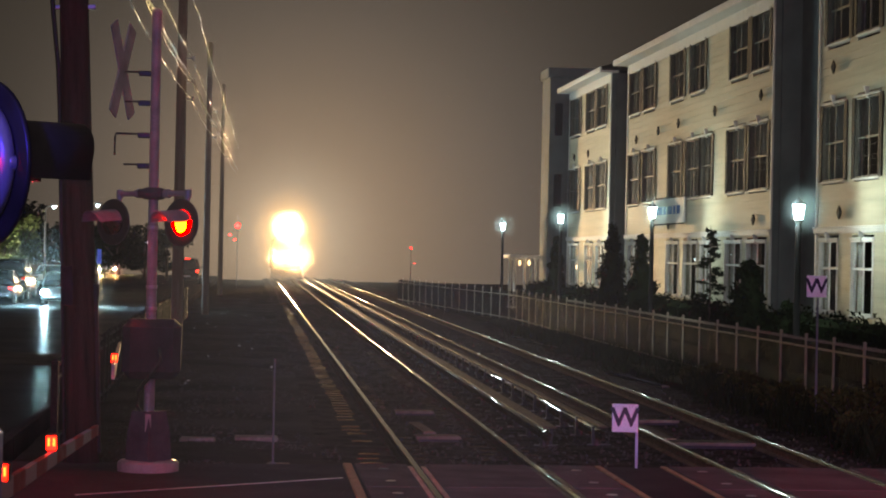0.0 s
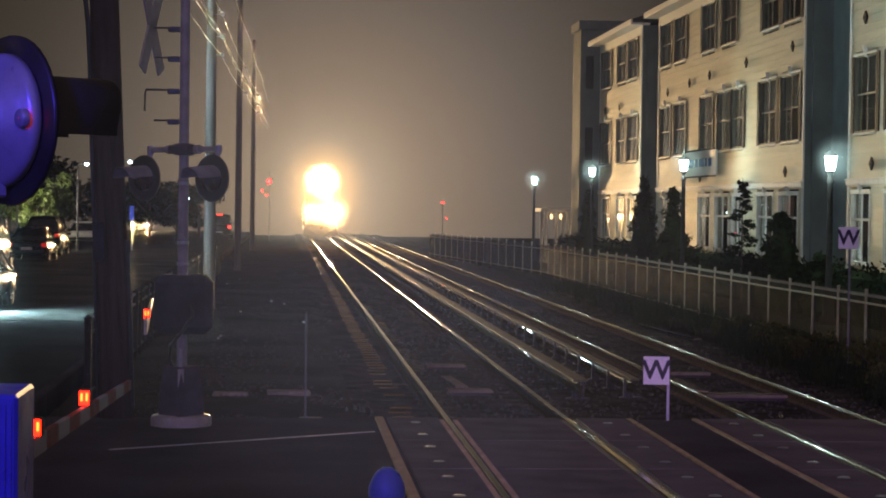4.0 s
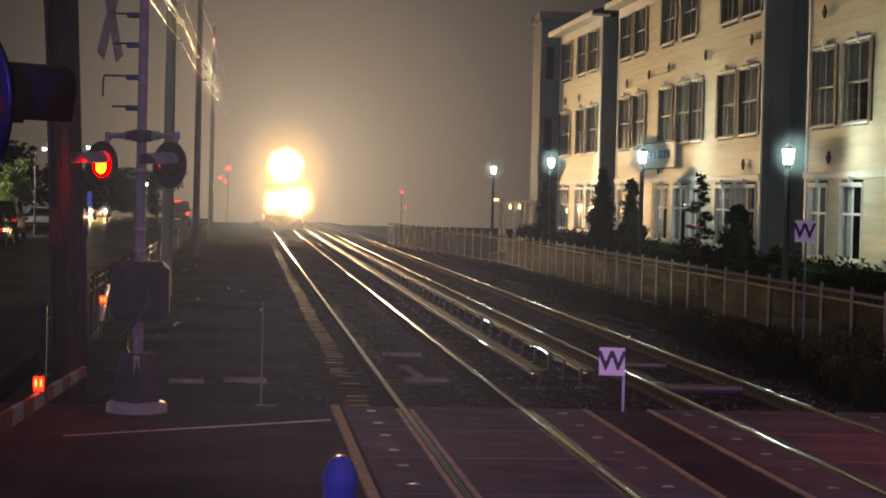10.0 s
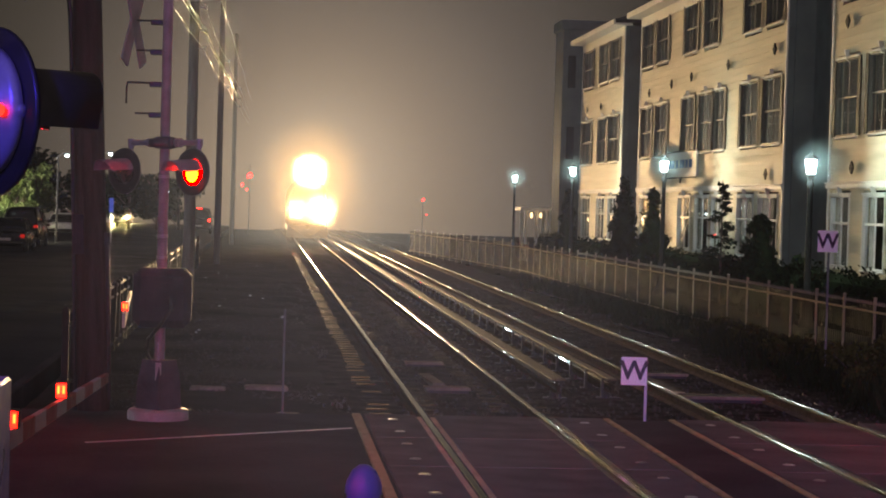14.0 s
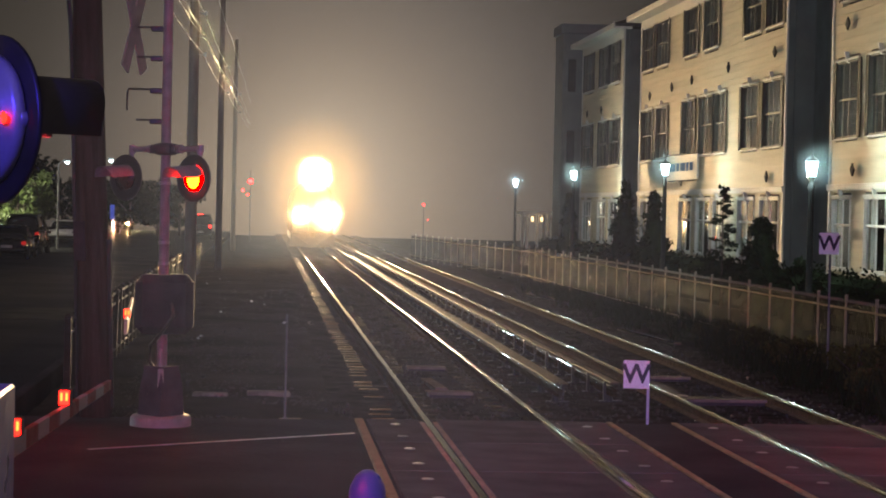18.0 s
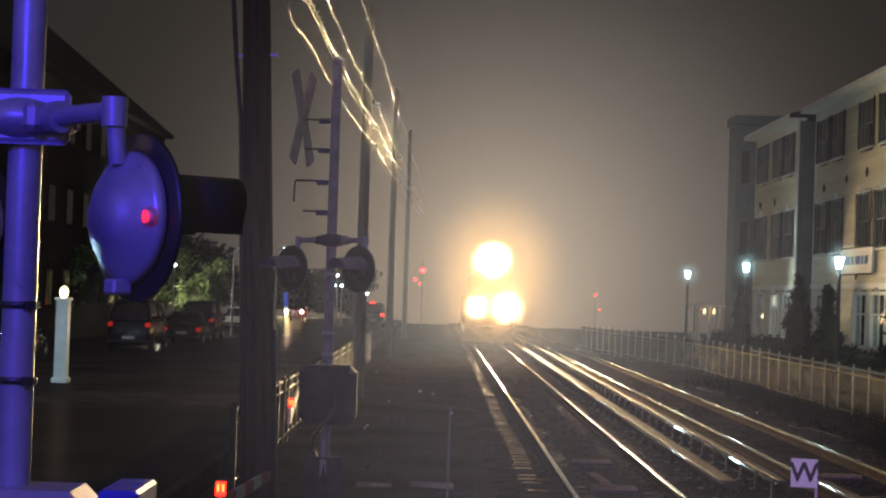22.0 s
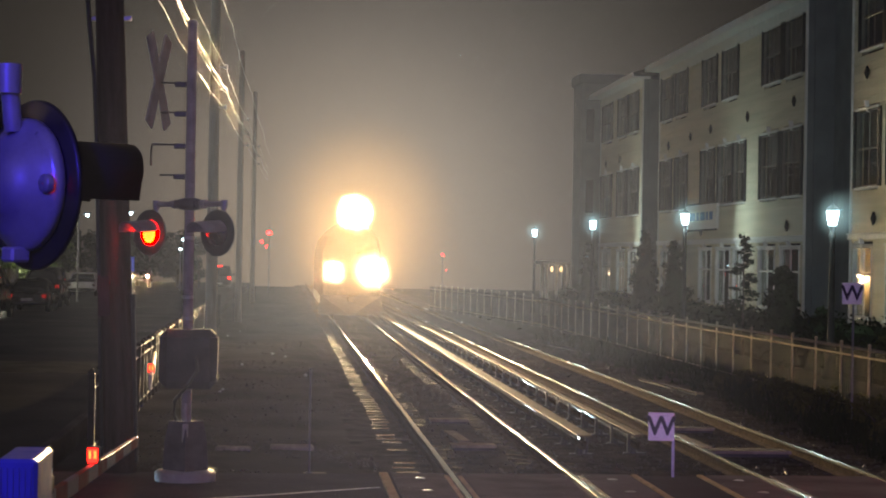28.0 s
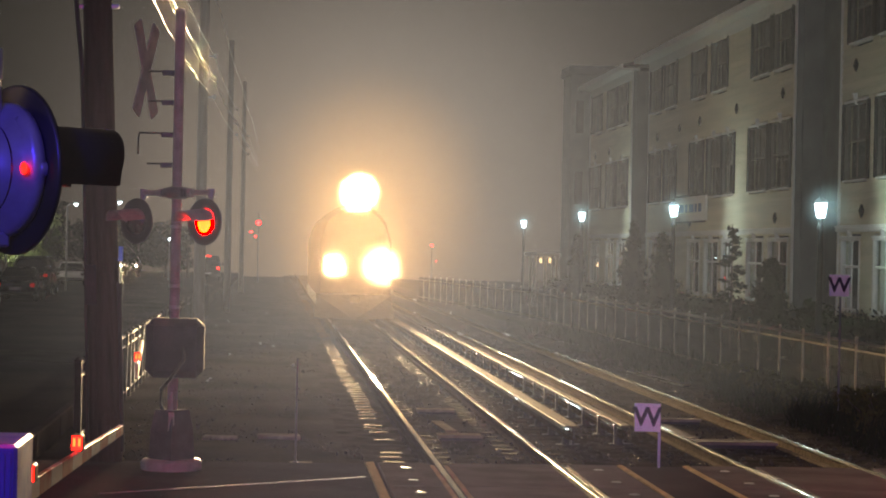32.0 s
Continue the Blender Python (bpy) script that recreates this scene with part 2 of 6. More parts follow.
M["arm_white"] = material("dirty_white_sheeting", (0.34, 0.33, 0.34), 0.5, vary=0.2, bump=0.05)
M["pole"] = material("creosoted_pole", (0.045, 0.03, 0.028), 0.95, spec=0.02, vary=0.45, scale=4, fine=40, bump=0.6, stretch=(3, 3, 0.25))
# far poles painted lighter, as if veiled by haze
M["hazed_pole"] = material("hazed_pole_wood", (0.19, 0.155, 0.13), 0.9, spec=0.05, vary=0.3, scale=4, fine=40, bump=0.5, stretch=(3, 3, 0.25))
M["wire"] = material("bare_wire", (0.5, 0.48, 0.45), 0.4, metal=0.8, vary=0.2, bump=0)
M["siding"] = material("cream_siding", (0.46, 0.41, 0.295), 0.7, spec=0.04, vary=0.16, scale=1.2, fine=30, bump=0.1, random_tint=0.2, stretch=(1, 0.3, 4))
M["trim"] = material("white_trim", (0.58, 0.56, 0.51), 0.7, spec=0.05, vary=0.12, scale=4, bump=0.06)
M["dim_trim"] = material("bronze_trim", (0.13, 0.12, 0.10), 0.7, spec=0.04, vary=0.15, scale=4, bump=0.06)
M["grey_wall"] = material("grey_stucco", (0.135, 0.147, 0.142), 0.9, spec=0.03, vary=0.18, scale=1.5, fine=50, bump=0.2)
M["shutter"] = material("dark_shutter", (0.02, 0.02, 0.021), 0.8, vary=0.3, scale=6, bump=0.1, spec=0.05)
M["blind"] = material("window_blind", (0.30, 0.28, 0.25), 0.8, vary=0.12, scale=3, bump=0.05)
M["curtain"] = material("pale_curtain", (0.6, 0.57, 0.5), 0.8, vary=0.2, scale=8, bump=0.3, stretch=(1, 6, 0.4))
# darkness of the unlit rooms put into their walls' colour
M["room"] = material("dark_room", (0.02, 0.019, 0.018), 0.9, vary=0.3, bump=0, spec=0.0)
M["roof"] = material("roof_shingle", (0.05, 0.048, 0.046), 0.9, vary=0.35, scale=5, bump=0.4, spec=0.05)
M["leaf"] = material("dark_foliage", (0.014, 0.02, 0.010), 0.8, vary=0.5, scale=3, fine=20, bump=0.2, spec=0.0)
M["leaf2"] = material("street_foliage", (0.07, 0.10, 0.03), 0.55, vary=0.5, scale=3, fine=20, bump=0.2)
M["bark"] = material("bark", (0.06, 0.045, 0.035), 0.85, vary=0.4, scale=8, bump=0.5)
M["grass"] = material("night_grass", (0.02, 0.028, 0.012), 0.9, vary=0.5, scale=2, bump=0.2, spec=0.0)
M["glass"] = glassy("window_glass", (0.9, 0.93, 0.92))
M["car_black"] = material("car_paint_black", (0.008, 0.008, 0.009), 0.25, vary=0.2, scale=2, bump=0.01, spec=0.25)
M["car_grey"] = material("car_paint_grey", (0.25, 0.26, 0.27), 0.25, metal=0.4, vary=0.1, scale=2, bump=0.01)
M["car_white"] = material("car_paint_white", (0.6, 0.6, 0.6), 0.25, vary=0.08, scale=2, bump=0.01)
M["carglass"] = material("tinted_glass", (0.008, 0.009, 0.01), 0.1, vary=0.1, bump=0, spec=0.25)
M["tyre"] = material("tyre_rubber", (0.02, 0.02, 0.02), 0.8, vary=0.2, bump=0.2)
M["rim"] = material("alloy_rim", (0.5, 0.5, 0.52), 0.3, metal=0.9, vary=0.1, bump=0.02)
M["loco"] = material("loco_paint", (0.03, 0.03, 0.034), 0.6, vary=0.2, scale=1.5, bump=0.05, spec=0.0)
# blue platform light put into the colour of bollard and counterweight
M["blue_lit_paint"] = material("blue_lit_coat", (0.03, 0.04, 0.35), 0.35, vary=0.15, bump=0.05)
M["mark"] = material("road_paint", (0.36, 0.35, 0.33), 0.8, spec=0.05, vary=0.4, scale=6, bump=0.1)
M["worn_pave"] = material("worn_paving", (0.065, 0.065, 0.06), 0.8, spec=0.0, vary=0.4, scale=1.2, fine=25, bump=0.2)
M["slab"] = material("pale_slab", (0.2, 0.18, 0.15), 0.85, spec=0.0, vary=0.4, scale=5, fine=25, bump=0.3)
M["sign_blue"] = material("blue_sign_paint", (0.1, 0.16, 0.3), 0.7, spec=0.0, vary=0.2, bump=0.03)
M["dull"] = material("dull_grey_metal", (0.11, 0.11, 0.115), 0.6, vary=0.3, bump=0.1)
M["case"] = material("grimy_case_paint", (0.03, 0.026, 0.04), 0.85, spec=0.01, vary=0.35, scale=3, bump=0.1)
M["junction"] = material("grimy_cast_iron_paint", (0.075, 0.065, 0.085), 0.8, spec=0.03, vary=0.35, scale=3, bump=0.1)
M["dark_wall"] = material("dark_brick_wall", (0.035, 0.032, 0.03), 0.9, vary=0.3, scale=2, bump=0.2, spec=0.05)
M["lens_off"] = material("dark_red_lens", (0.03, 0.004, 0.004), 0.25, vary=0.2, bump=0.05)
M["red_on"] = glowing("lit_red_lens", (1.0, 0.0003, 0.0002), 420)
M["red_beam"] = glowing("strong_red_lens", (1.0, 0.02, 0.05), 4000)
M["red_side"] = glowing("side_red_lens", (1.0, 0.02, 0.05), 650)
M["amber_on"] = glowing("lit_lens_core", (1.0, 0.17, 0.012), 4.0)
M["red_small"] = glowing("red_marker", (1.0, 0.012, 0.006), 5)
M["tail"] = glowing("tail_light", (1.0, 0.02, 0.012), 6)
M["tail_dim"] = glowing("faint_tail_light", (1.0, 0.03, 0.02), 0.16)
M["head_cold"] = glowing("cold_headlight", (0.42, 0.78, 1.0), 9000)
M["head_warm"] = glowing("warm_headlight", (1.0, 0.72, 0.36), 9000)
M["street_glow"] = glowing("street_lantern_glow", (0.62, 0.90, 1.0), 11)
M["dim_bulb"] = glowing("dim_porch_bulb", (1.0, 0.72, 0.35), 1.5)
M["porch_glow"] = glowing("porch_bulb", (1.0, 0.72, 0.35), 14)
M["train_head"] = glowing("train_headlamp", (1.0, 0.72, 0.38), 2.9e6)
M["train_ditch"] = glowing("train_ditch_lamp", (1.0, 0.70, 0.36), 8.3e5)
M["train_small"] = glowing("train_small_lamp", (1.0, 0.70, 0.36), 1.25e6)
M["train_bezel"] = glowing("train_halo_ring", (1.0, 0.66, 0.30), 240)
M["barrel"] = material("lamp_black", (0.00002, 0.00002, 0.00002), 0.95, vary=0.1, bump=0, spec=0.0)
M["neon"] = glowing("red_neon", (1.0, 0.05, 0.06), 2.0)


# a thin even film of water on the street
wet = M["street"].node_tree
film = wet.nodes.new("ShaderNodeBsdfGlossy")
film.inputs["Roughness"].default_value = 0.24
film.inputs["Color"].default_value = (0.8, 0.8, 0.8, 1)
both = wet.nodes.new("ShaderNodeMixShader")
both.inputs["Fac"].default_value = 0.035
wet.links.new(wet.nodes["Principled BSDF"].outputs[0], both.inputs[1])
wet.links.new(film.outputs[0], both.inputs[2])
wet.links.new(wet.nodes["Bump"].outputs["Normal"], film.inputs["Normal"])
wet.links.new(both.outputs[0], wet.nodes["Material Output"].inputs["Surface"])


# ---- mesh building ----
class Geo:
    """Collects faces of one mesh."""

    def __init__(self):
        self.v, self.f, self.s = [], [], []

    def add(self, verts, faces, smooth=False, m=None):
        k = len(self.v)
        self.v += [tuple(m @ Vector(p)) for p in verts] if m else [tuple(p) for p in verts]
        self.f += [tuple(k + i for i in q) for q in faces]
        self.s += [smooth] * len(faces)
        return self

    def box(self, x0, x1, y0, y1, z0, z1, c=0.0, m=None):
        """A box between two corners, its edges chamfered by c."""
        if c <= 0:
            vs = [(x, y, z) for z in (z0, z1) for y in (y0, y1) for x in (x0, x1)]
            return self.add(vs, [(0, 2, 3, 1), (4, 5, 7, 6), (0, 1, 5, 4), (2, 6, 7, 3), (0, 4, 6, 2), (1, 3, 7, 5)], m=m)
        lo, hi = (x0, y0, z0), (x1, y1, z1)
        vs, at = [], {}
        for sx in (0, 1):
            for sy in (0, 1):
                for sz in (0, 1):
                    s = (sx, sy, sz)
                    for a in range(3):
                        p = [(hi[i] - c if s[i] else lo[i] + c) if i != a else (hi[i] if s[i] else lo[i]) for i in range(3)]
                        at[s, a] = len(vs)
                        vs.append(p)
        fs = []
        mid = Vector([(lo[i] + hi[i]) / 2 for i in range(3)])

        def put(q):
            p = [Vector(vs[i]) for i in q]
            n = (p[1] - p[0]).cross(p[2] - p[0])
            fs.append(tuple(q) if n.dot(sum(p, Vector()) / len(p) - mid) > 0 else tuple(reversed(q)))

        for a in range(3):
            b, d = [i for i in range(3) if i != a]
            for side in (0, 1):
                q = []
                for u, w in ((0, 0), (1, 0), (1, 1), (0, 1)):
                    s = [0, 0, 0]
                    s[a], s[b], s[d] = side, u, w
                    q.append(at[tuple(s), a])
                put(q)
            for u in (0, 1):
                for w in (0, 1):
                    s0, s1 = [0, 0, 0], [0, 0, 0]
                    s0[a], s1[a] = 0, 1
                    s0[b] = s1[b] = u
                    s0[d] = s1[d] = w
                    put([at[tuple(s0), b], at[tuple(s1), b], at[tuple(s1), d], at[tuple(s0), d]])
        for s in [(i, j, k) for i in (0, 1) for j in (0, 1) for k in (0, 1)]:
            put([at[s, 0], at[s, 1], at[s, 2]])
        return self.add(vs, fs, m=m)

    def cyl(self, p, q, r0, r1=None, n=12, caps=True, smooth=True):
        p, q = Vector(p), Vector(q)
        r1 = r0 if r1 is None else r1
        turn = (q - p).to_track_quat("Z", "Y").to_matrix()
        ring = [turn @ Vector((math.cos(2 * math.pi * i / n), math.sin(2 * math.pi * i / n), 0)) for i in range(n)]
        self.add([p + r0 * d for d in ring] + [q + r1 * d for d in ring], [(i, (i + 1) % n, n + (i + 1) % n, n + i) for i in range(n)], smooth)
        if caps:
            self.add([p + r0 * d for d in ring], [tuple(reversed(range(n)))])
            self.add([q + r1 * d for d in ring], [tuple(range(n))])
        return self

    def lathe(self, prof, m=None, n=20, smooth=True):
        """prof: (radius, height) pairs turned about z."""
        vs = [(r * math.cos(2 * math.pi * i / n), r * math.sin(2 * math.pi * i / n), h) for r, h in prof for i in range(n)]
        fs = [(k * n + i, k * n + (i + 1) % n, (k + 1) * n + (i + 1) % n, (k + 1) * n + i) for k in range(len(prof) - 1) for i in range(n)]
        return self.add(vs, fs, smooth, m)

    def shift(self, x, y, z):
        self.v = [(a + x, b + y, c + z) for a, b, c in self.v]
        return self

    def pipe(self, pts, r, n=6):
        pts = [Vector(p) for p in pts]
        vs = []
        for i, p in enumerate(pts):
            d = (pts[min(i + 1, len(pts) - 1)] - pts[max(i - 1, 0)]).normalized()
            turn = d.to_track_quat("Z", "Y").to_matrix()
            vs += [p + turn @ Vector((r * math.cos(2 * math.pi * k / n), r * math.sin(2 * math.pi * k / n), 0)) for k in range(n)]
        fs = [(i * n + k, i * n + (k + 1) % n, (i + 1) * n + (k + 1) % n, (i + 1) * n + k) for i in range(len(pts) - 1) for k in range(n)]
        return self.add(vs, fs, True)

    def extrude_y(self, outline, y0, y1):
        """outline: (x, z) points, counter-clockwise seen from -y."""
        n = len(outline)
        vs = [(x, y0, z) for x, z in outline] + [(x, y1, z) for x, z in outline]
        self.add(vs, [(i, n + i, n + (i + 1) % n, (i + 1) % n) for i in range(n)] + [tuple(range(n)), tuple(reversed(range(n, 2 * n)))])
        return self

    def mesh(self, name, mat):
        me = bpy.data.meshes.new(name)
        me.from_pydata(self.v, [], self.f)
        me.polygons.foreach_set("use_smooth", self.s)
        me.materials.append(mat)
        me.update()
        return me


def thing(name, m, label, category, group="", kind=""):
    """The Empty of a thing, at its base."""
    ob = new(name)
    ob.matrix_world = m
    ob.empty_display_size = 0.2
    return tagged(ob, label, category, group, kind)


def part(name, geo, mat, parent, label="", m=None):
    ob = new(name, geo.mesh(name, mat) if isinstance(geo, Geo) else geo)
    ob.parent = parent
    if m is not None:
        ob.matrix_basis = m
    if label:
        tagged(ob, label)
    return ob


def single(name, geo, mat, label, category, m=None, group="", kind=""):
    ob = new(name, geo.mesh(name, mat))
    if m is not None:
        ob.matrix_world = m
    return tagged(ob, label, category, group, kind)

# ---- ground, roads, tracks ----
RAILS = (2.03, 3.53, 5.92, 7.42)
T1, T2 = 2.78, 6.67
CROSS_Y = 24.4

g = Geo()
g.box(-1500, 1500, -300, 3000, -0.9, -0.36)
single("ground", g, M["soil"], "dark bare earth and verge beside the railway", "ground", kind="structure")

# verge to the track's side, slightly uneven
def uneven(x0, x1, y0, y1, z, step, height, seed, low=None):
    g = Geo()
    nx, ny = max(1, int((x1 - x0) / step)), max(1, int((y1 - y0) / step))
    vs = [(x0 + (x1 - x0) * i / nx, y0 + (y1 - y0) * j / ny, 0) for j in range(ny + 1) for i in range(nx + 1)]
    vs = [(x, y, z + height * noise.noise(Vector((x * 0.7 + seed, y * 0.5, seed))) + 0.4 * height * noise.noise(Vector((x * 3, y * 3, seed)))) for x, y, _ in vs]
    if low:
        vs = [(x, y, zz - low[1] * min(1, max(0, (low[0] - x) / 0.12))) for x, y, zz in vs]
    g.add(vs, [(j * (nx + 1) + i, j * (nx + 1) + i + 1, (j + 1) * (nx + 1) + i + 1, (j + 1) * (nx + 1) + i) for j in range(ny) for i in range(nx)], True)
    return g


single("verge", uneven(-3.0, 0.95, CROSS_Y, 130, -0.12, 0.25, 0.07, 3), M["soil"], "bare dark verge between street railing and track", "ground", kind="structure")
single("lawn", uneven(9.0, 30.0, CROSS_Y, 170, -0.03, 0.7, 0.12, 8), M["mulch"], "dark planted strip before the town houses", "ground", kind="structure")
single("ballast_far", Geo().box(0.9, 9.1, 160, 420, -0.3, -0.2), M["ballast"], "dark ballast running on into the mist", "ballast", kind="structure")
single("ballast_bed", uneven(0.9, 9.1, CROSS_Y, 160, -0.172, 0.15, 0.009, 5), M["ballast"], "dark oily ballast under two tracks", "ballast", kind="structure")

g = Geo().box(-80, 80, -12, CROSS_Y - 0.02, -0.5, -0.012)
single("road", g, M["asphalt"], "wet dark asphalt road over the level crossing", "road", kind="structure")
g = Geo().box(-17.0, -3.4, CROSS_Y + 0.0, 400, -0.5, -0.04)
single("street", g, M["street"], "wet asphalt street running beside the railway", "road", kind="structure")
g = Geo()
for k in range(60):
    y0 = CROSS_Y + 0.3 + k * 3.0
    g.box(-3.4, -3.25, y0, y0 + 2.98, -0.4, -0.01, 0.02)
single("kerb", g, M["asphalt"], "weathered concrete kerb along the street", "kerb", kind="structure")
g = Geo().box(-1.75, 1.65, -0.02, 0.02, -0.02, -0.004, 0, pose(-0.34, 22.05, 0, 0, 0, 31.8))
single("edge_line", g, M["mark"], "thin worn white line at the edge of the crossing road", "road marking", kind="structure")

# rails
def rail_outline(x):
    """Web and foot, and the head above them."""
    foot = [(-0.07, -0.17), (0.07, -0.17), (0.07, -0.155), (0.012, -0.135), (0.012, -0.045), (-0.012, -0.045), (-0.012, -0.135), (-0.07, -0.155)]
    head = [(-0.030, -0.045), (0.030, -0.045), (0.036, -0.03), (0.036, -0.008), (0.026, 0.0), (-0.026, 0.0), (-0.036, -0.008), (-0.036, -0.03)]
    return [(x + a, b) for a, b in foot], [(x + a, b) for a, b in head]


for x in RAILS:
    foot, head = rail_outline(0)
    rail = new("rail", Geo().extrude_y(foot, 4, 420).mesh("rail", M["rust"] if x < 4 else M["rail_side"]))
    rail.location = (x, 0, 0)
    tagged(rail, "steel running rail with polished head, web rusty, painted lit on the far track", "rail", "running rails", "structure")
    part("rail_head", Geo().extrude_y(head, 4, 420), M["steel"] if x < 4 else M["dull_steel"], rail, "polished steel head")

# third rails with cover boards
def third_rail(x, y0, side, half, label):
    root = thing("third_rail", pose(x, y0, -0.17), label, "third rail", "third rails")
    part("conductor", Geo().extrude_y([(-0.05, 0.12), (0.05, 0.12), (0.015, 0.16), (0.04, 0.22), (-0.04, 0.22), (-0.015, 0.16)], 0, 260), M["rust"], root)
    part("running_face", Geo().extrude_y([(-0.036, 0.221), (0.036, 0.221), (0.03, 0.235), (-0.03, 0.235)], 0.4, 260), M["steel"], root)
    me = Geo().box(-half, half, 0, 3.02, 0.30, 0.33, 0.01).mesh("cover_board", M["board"])
    arm = Geo()
    arm.box(side * half * 0.9 - 0.02, side * half * 0.9 + 0.02, -0.03, 0.03, 0.0, 0.3, 0.005)
    arm.cyl((0, 0, 0.0), (0, 0, 0.13), 0.07, 0.05, 8)
    arm.box(-0.14, 0.2, -0.05, 0.05, 0.0, 0.02)
    arm = arm.mesh("bracket", M["black"])
    for k in range(28):
        part("cover_board", me, None, root, m=pose(0, k * 3.03, 0))
        for j in (0.5, 2.0):
            part("bracket", arm, None, root, m=pose(0, k * 3.03 + j, 0))
    far = Geo().box(-half, half, 84.9, 250, 0.30, 0.335)
    part("cover_board", far, M["board"], root)
    return root


third_rail(4.26, 28.1, 1, 0.11, "third rail under a worn wooden cover board, ending at the crossing")
third_rail(5.08, 28.3, -1, 0.07, "third rail with cover board and galvanised brackets beside the far track")

# ---- train ----
train = thing("locomotive", pose(T1, 168, 0), "dark locomotive front with three blazing warm headlamps", "train")
g = Geo()
prof = [(-1.3, 1.0), (1.3, 1.0), (1.3, 2.9), (1.1, 3.6), (0.6, 4.1), (-0.6, 4.1), (-1.1, 3.6), (-1.3, 2.9)]
g.extrude_y(prof, 0.6, 20)
part("body", g, M["loco"], train)
nose = Geo()
n0 = [(-1.2, 1.05), (1.2, 1.05), (1.22, 2.8), (1.0, 3.5), (0.5, 3.98), (-0.5, 3.98), (-1.0, 3.5), (-1.22, 2.8)]
nose.add([(x, -0.1 + 0.18 * max(0, z - 2.2), z) for x, z in n0] + [(x, 0.62, z) for x, z in prof], [(i, 8 + i, 8 + (i + 1) % 8, (i + 1) % 8) for i in range(8)] + [tuple(range(8))])
part("nose", nose, M["loco"], train)
for x0, x1 in ((-1.1, -0.12), (0.12, 1.1)):
    part("cab_window", Geo().add([(x0, 0.03, 2.75), (x1, 0.03, 2.75), (x1 * 0.92, 0.16, 3.5), (x0 * 0.92, 0.16, 3.5)], [(0, 1, 2, 3)]).add([(x0, 0.05, 2.75), (x1, 0.05, 2.75), (x1 * 0.92, 0.18, 3.5), (x0 * 0.92, 0.18, 3.5)], [(3, 2, 1, 0)]), M["carglass"], train)
plow = Geo().add([(-1.3, -0.1, 1.0), (1.3, -0.1, 1.0), (1.4, 0.1, 0.2), (0, -0.5, 0.15), (-1.4, 0.1, 0.2)], [(0, 4, 3), (0, 3, 1), (1, 3, 2)])
plow.add([(-1.3, 0.0, 1.0), (1.3, 0.0, 1.0), (1.4, 0.2, 0.2), (0, -0.4, 0.15), (-1.4, 0.2, 0.2)], [(3, 4, 0), (1, 3, 0), (2, 3, 1)])
part("snow_plough", plow, M["black"], train)
part("coupler", Geo().box(-0.16, 0.16, -0.75, 0.1, 0.75, 1.0, 0.04), M["rust"], train)
for yy in (1.6, 4.2):
    for sx in (-0.75, 0.75):
        part("wheel", Geo().cyl((sx - 0.07, yy, 0.51), (sx + 0.07, yy, 0.51), 0.51, n=24), M["rust"], train)
part("frame_skirt", Geo().box(-1.3, 1.3, 0.8, 20, 0.55, 1.0, 0.03), M["black"], train)


def train_lamp(x, z, r, beam, mat, name, label):
    """A small bulb in a barrel, which keeps its beam narrow, amid an added ring that glows widely."""
    face, n, depth = -0.62, 28, 0.42
    m = pose(x, face, z, 90, 0, 0)
    b = depth * beam
    g = Geo().lathe([(b * 1.3, 0.0), (b * 1.3, -depth), (0.0, -depth - 0.02)], m, n)
    g.lathe([(b, -depth), (b, 0.0), (b * 1.3, 0.0)], m, n)
    g.lathe([(r * 1.05, -0.02), (r * 1.05, -depth), (0.0, -depth - 0.022)], m, n)
    housing = part(name, g, M["barrel"], train, label)
    bulb = b * 0.5
    part("lens", Geo().lathe([(0.001, 0.006), (bulb * 0.6, 0.004), (bulb, 0.0)], pose(x, face + depth * 0.97, z, 90, 0, 0), n), mat, housing, "blazing warm-white lens")
    # ring added as an emitter: its wide glow lights the mist sheets
    part("reflector", Geo().lathe([(r, -0.02), (r, 0.0), (b * 1.32, -0.015)], m, n), M["train_bezel"], housing, "added glowing ring that lights the mist")


train_lamp(0.0, 4.5, 0.22, 0.22, M["train_head"], "headlight", "large upper headlamp")
train_lamp(-0.79, 2.05, 0.16, 0.155, M["train_small"], "ditch_light", "small ditch lamp")
train_lamp(0.79, 2.05, 0.22, 0.22, M["train_ditch"], "ditch_light", "large ditch lamp")

# thin mist sheets moved with the lamps, standing in for their halo and bloom
mist = []


def mist_sheet(x, y, z, size, density, tint, rim=0.6, label="thin mist sheet carrying the headlamps' halo", patch=0.0, lift=0.0):
    g = Geo()
    n = 48
    g.add([(0, 0, 0)] + [(math.cos(2 * math.pi * i / n), 0, math.sin(2 * math.pi * i / n)) for i in range(n)], [(0, 1 + (i + 1) % n, 1 + i) for i in range(n)])
    ob = single("mist", g, mist_material("glare_mist", density, tint, patch, rim, lift), label, "mist", kind="stuff")
    ob.scale = (size, size, size)
    ob.location = (x, y, z)
    return ob


# haze colour put into the tint: warm by the lamps, greyed farther out
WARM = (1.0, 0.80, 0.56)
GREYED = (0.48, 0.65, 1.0)
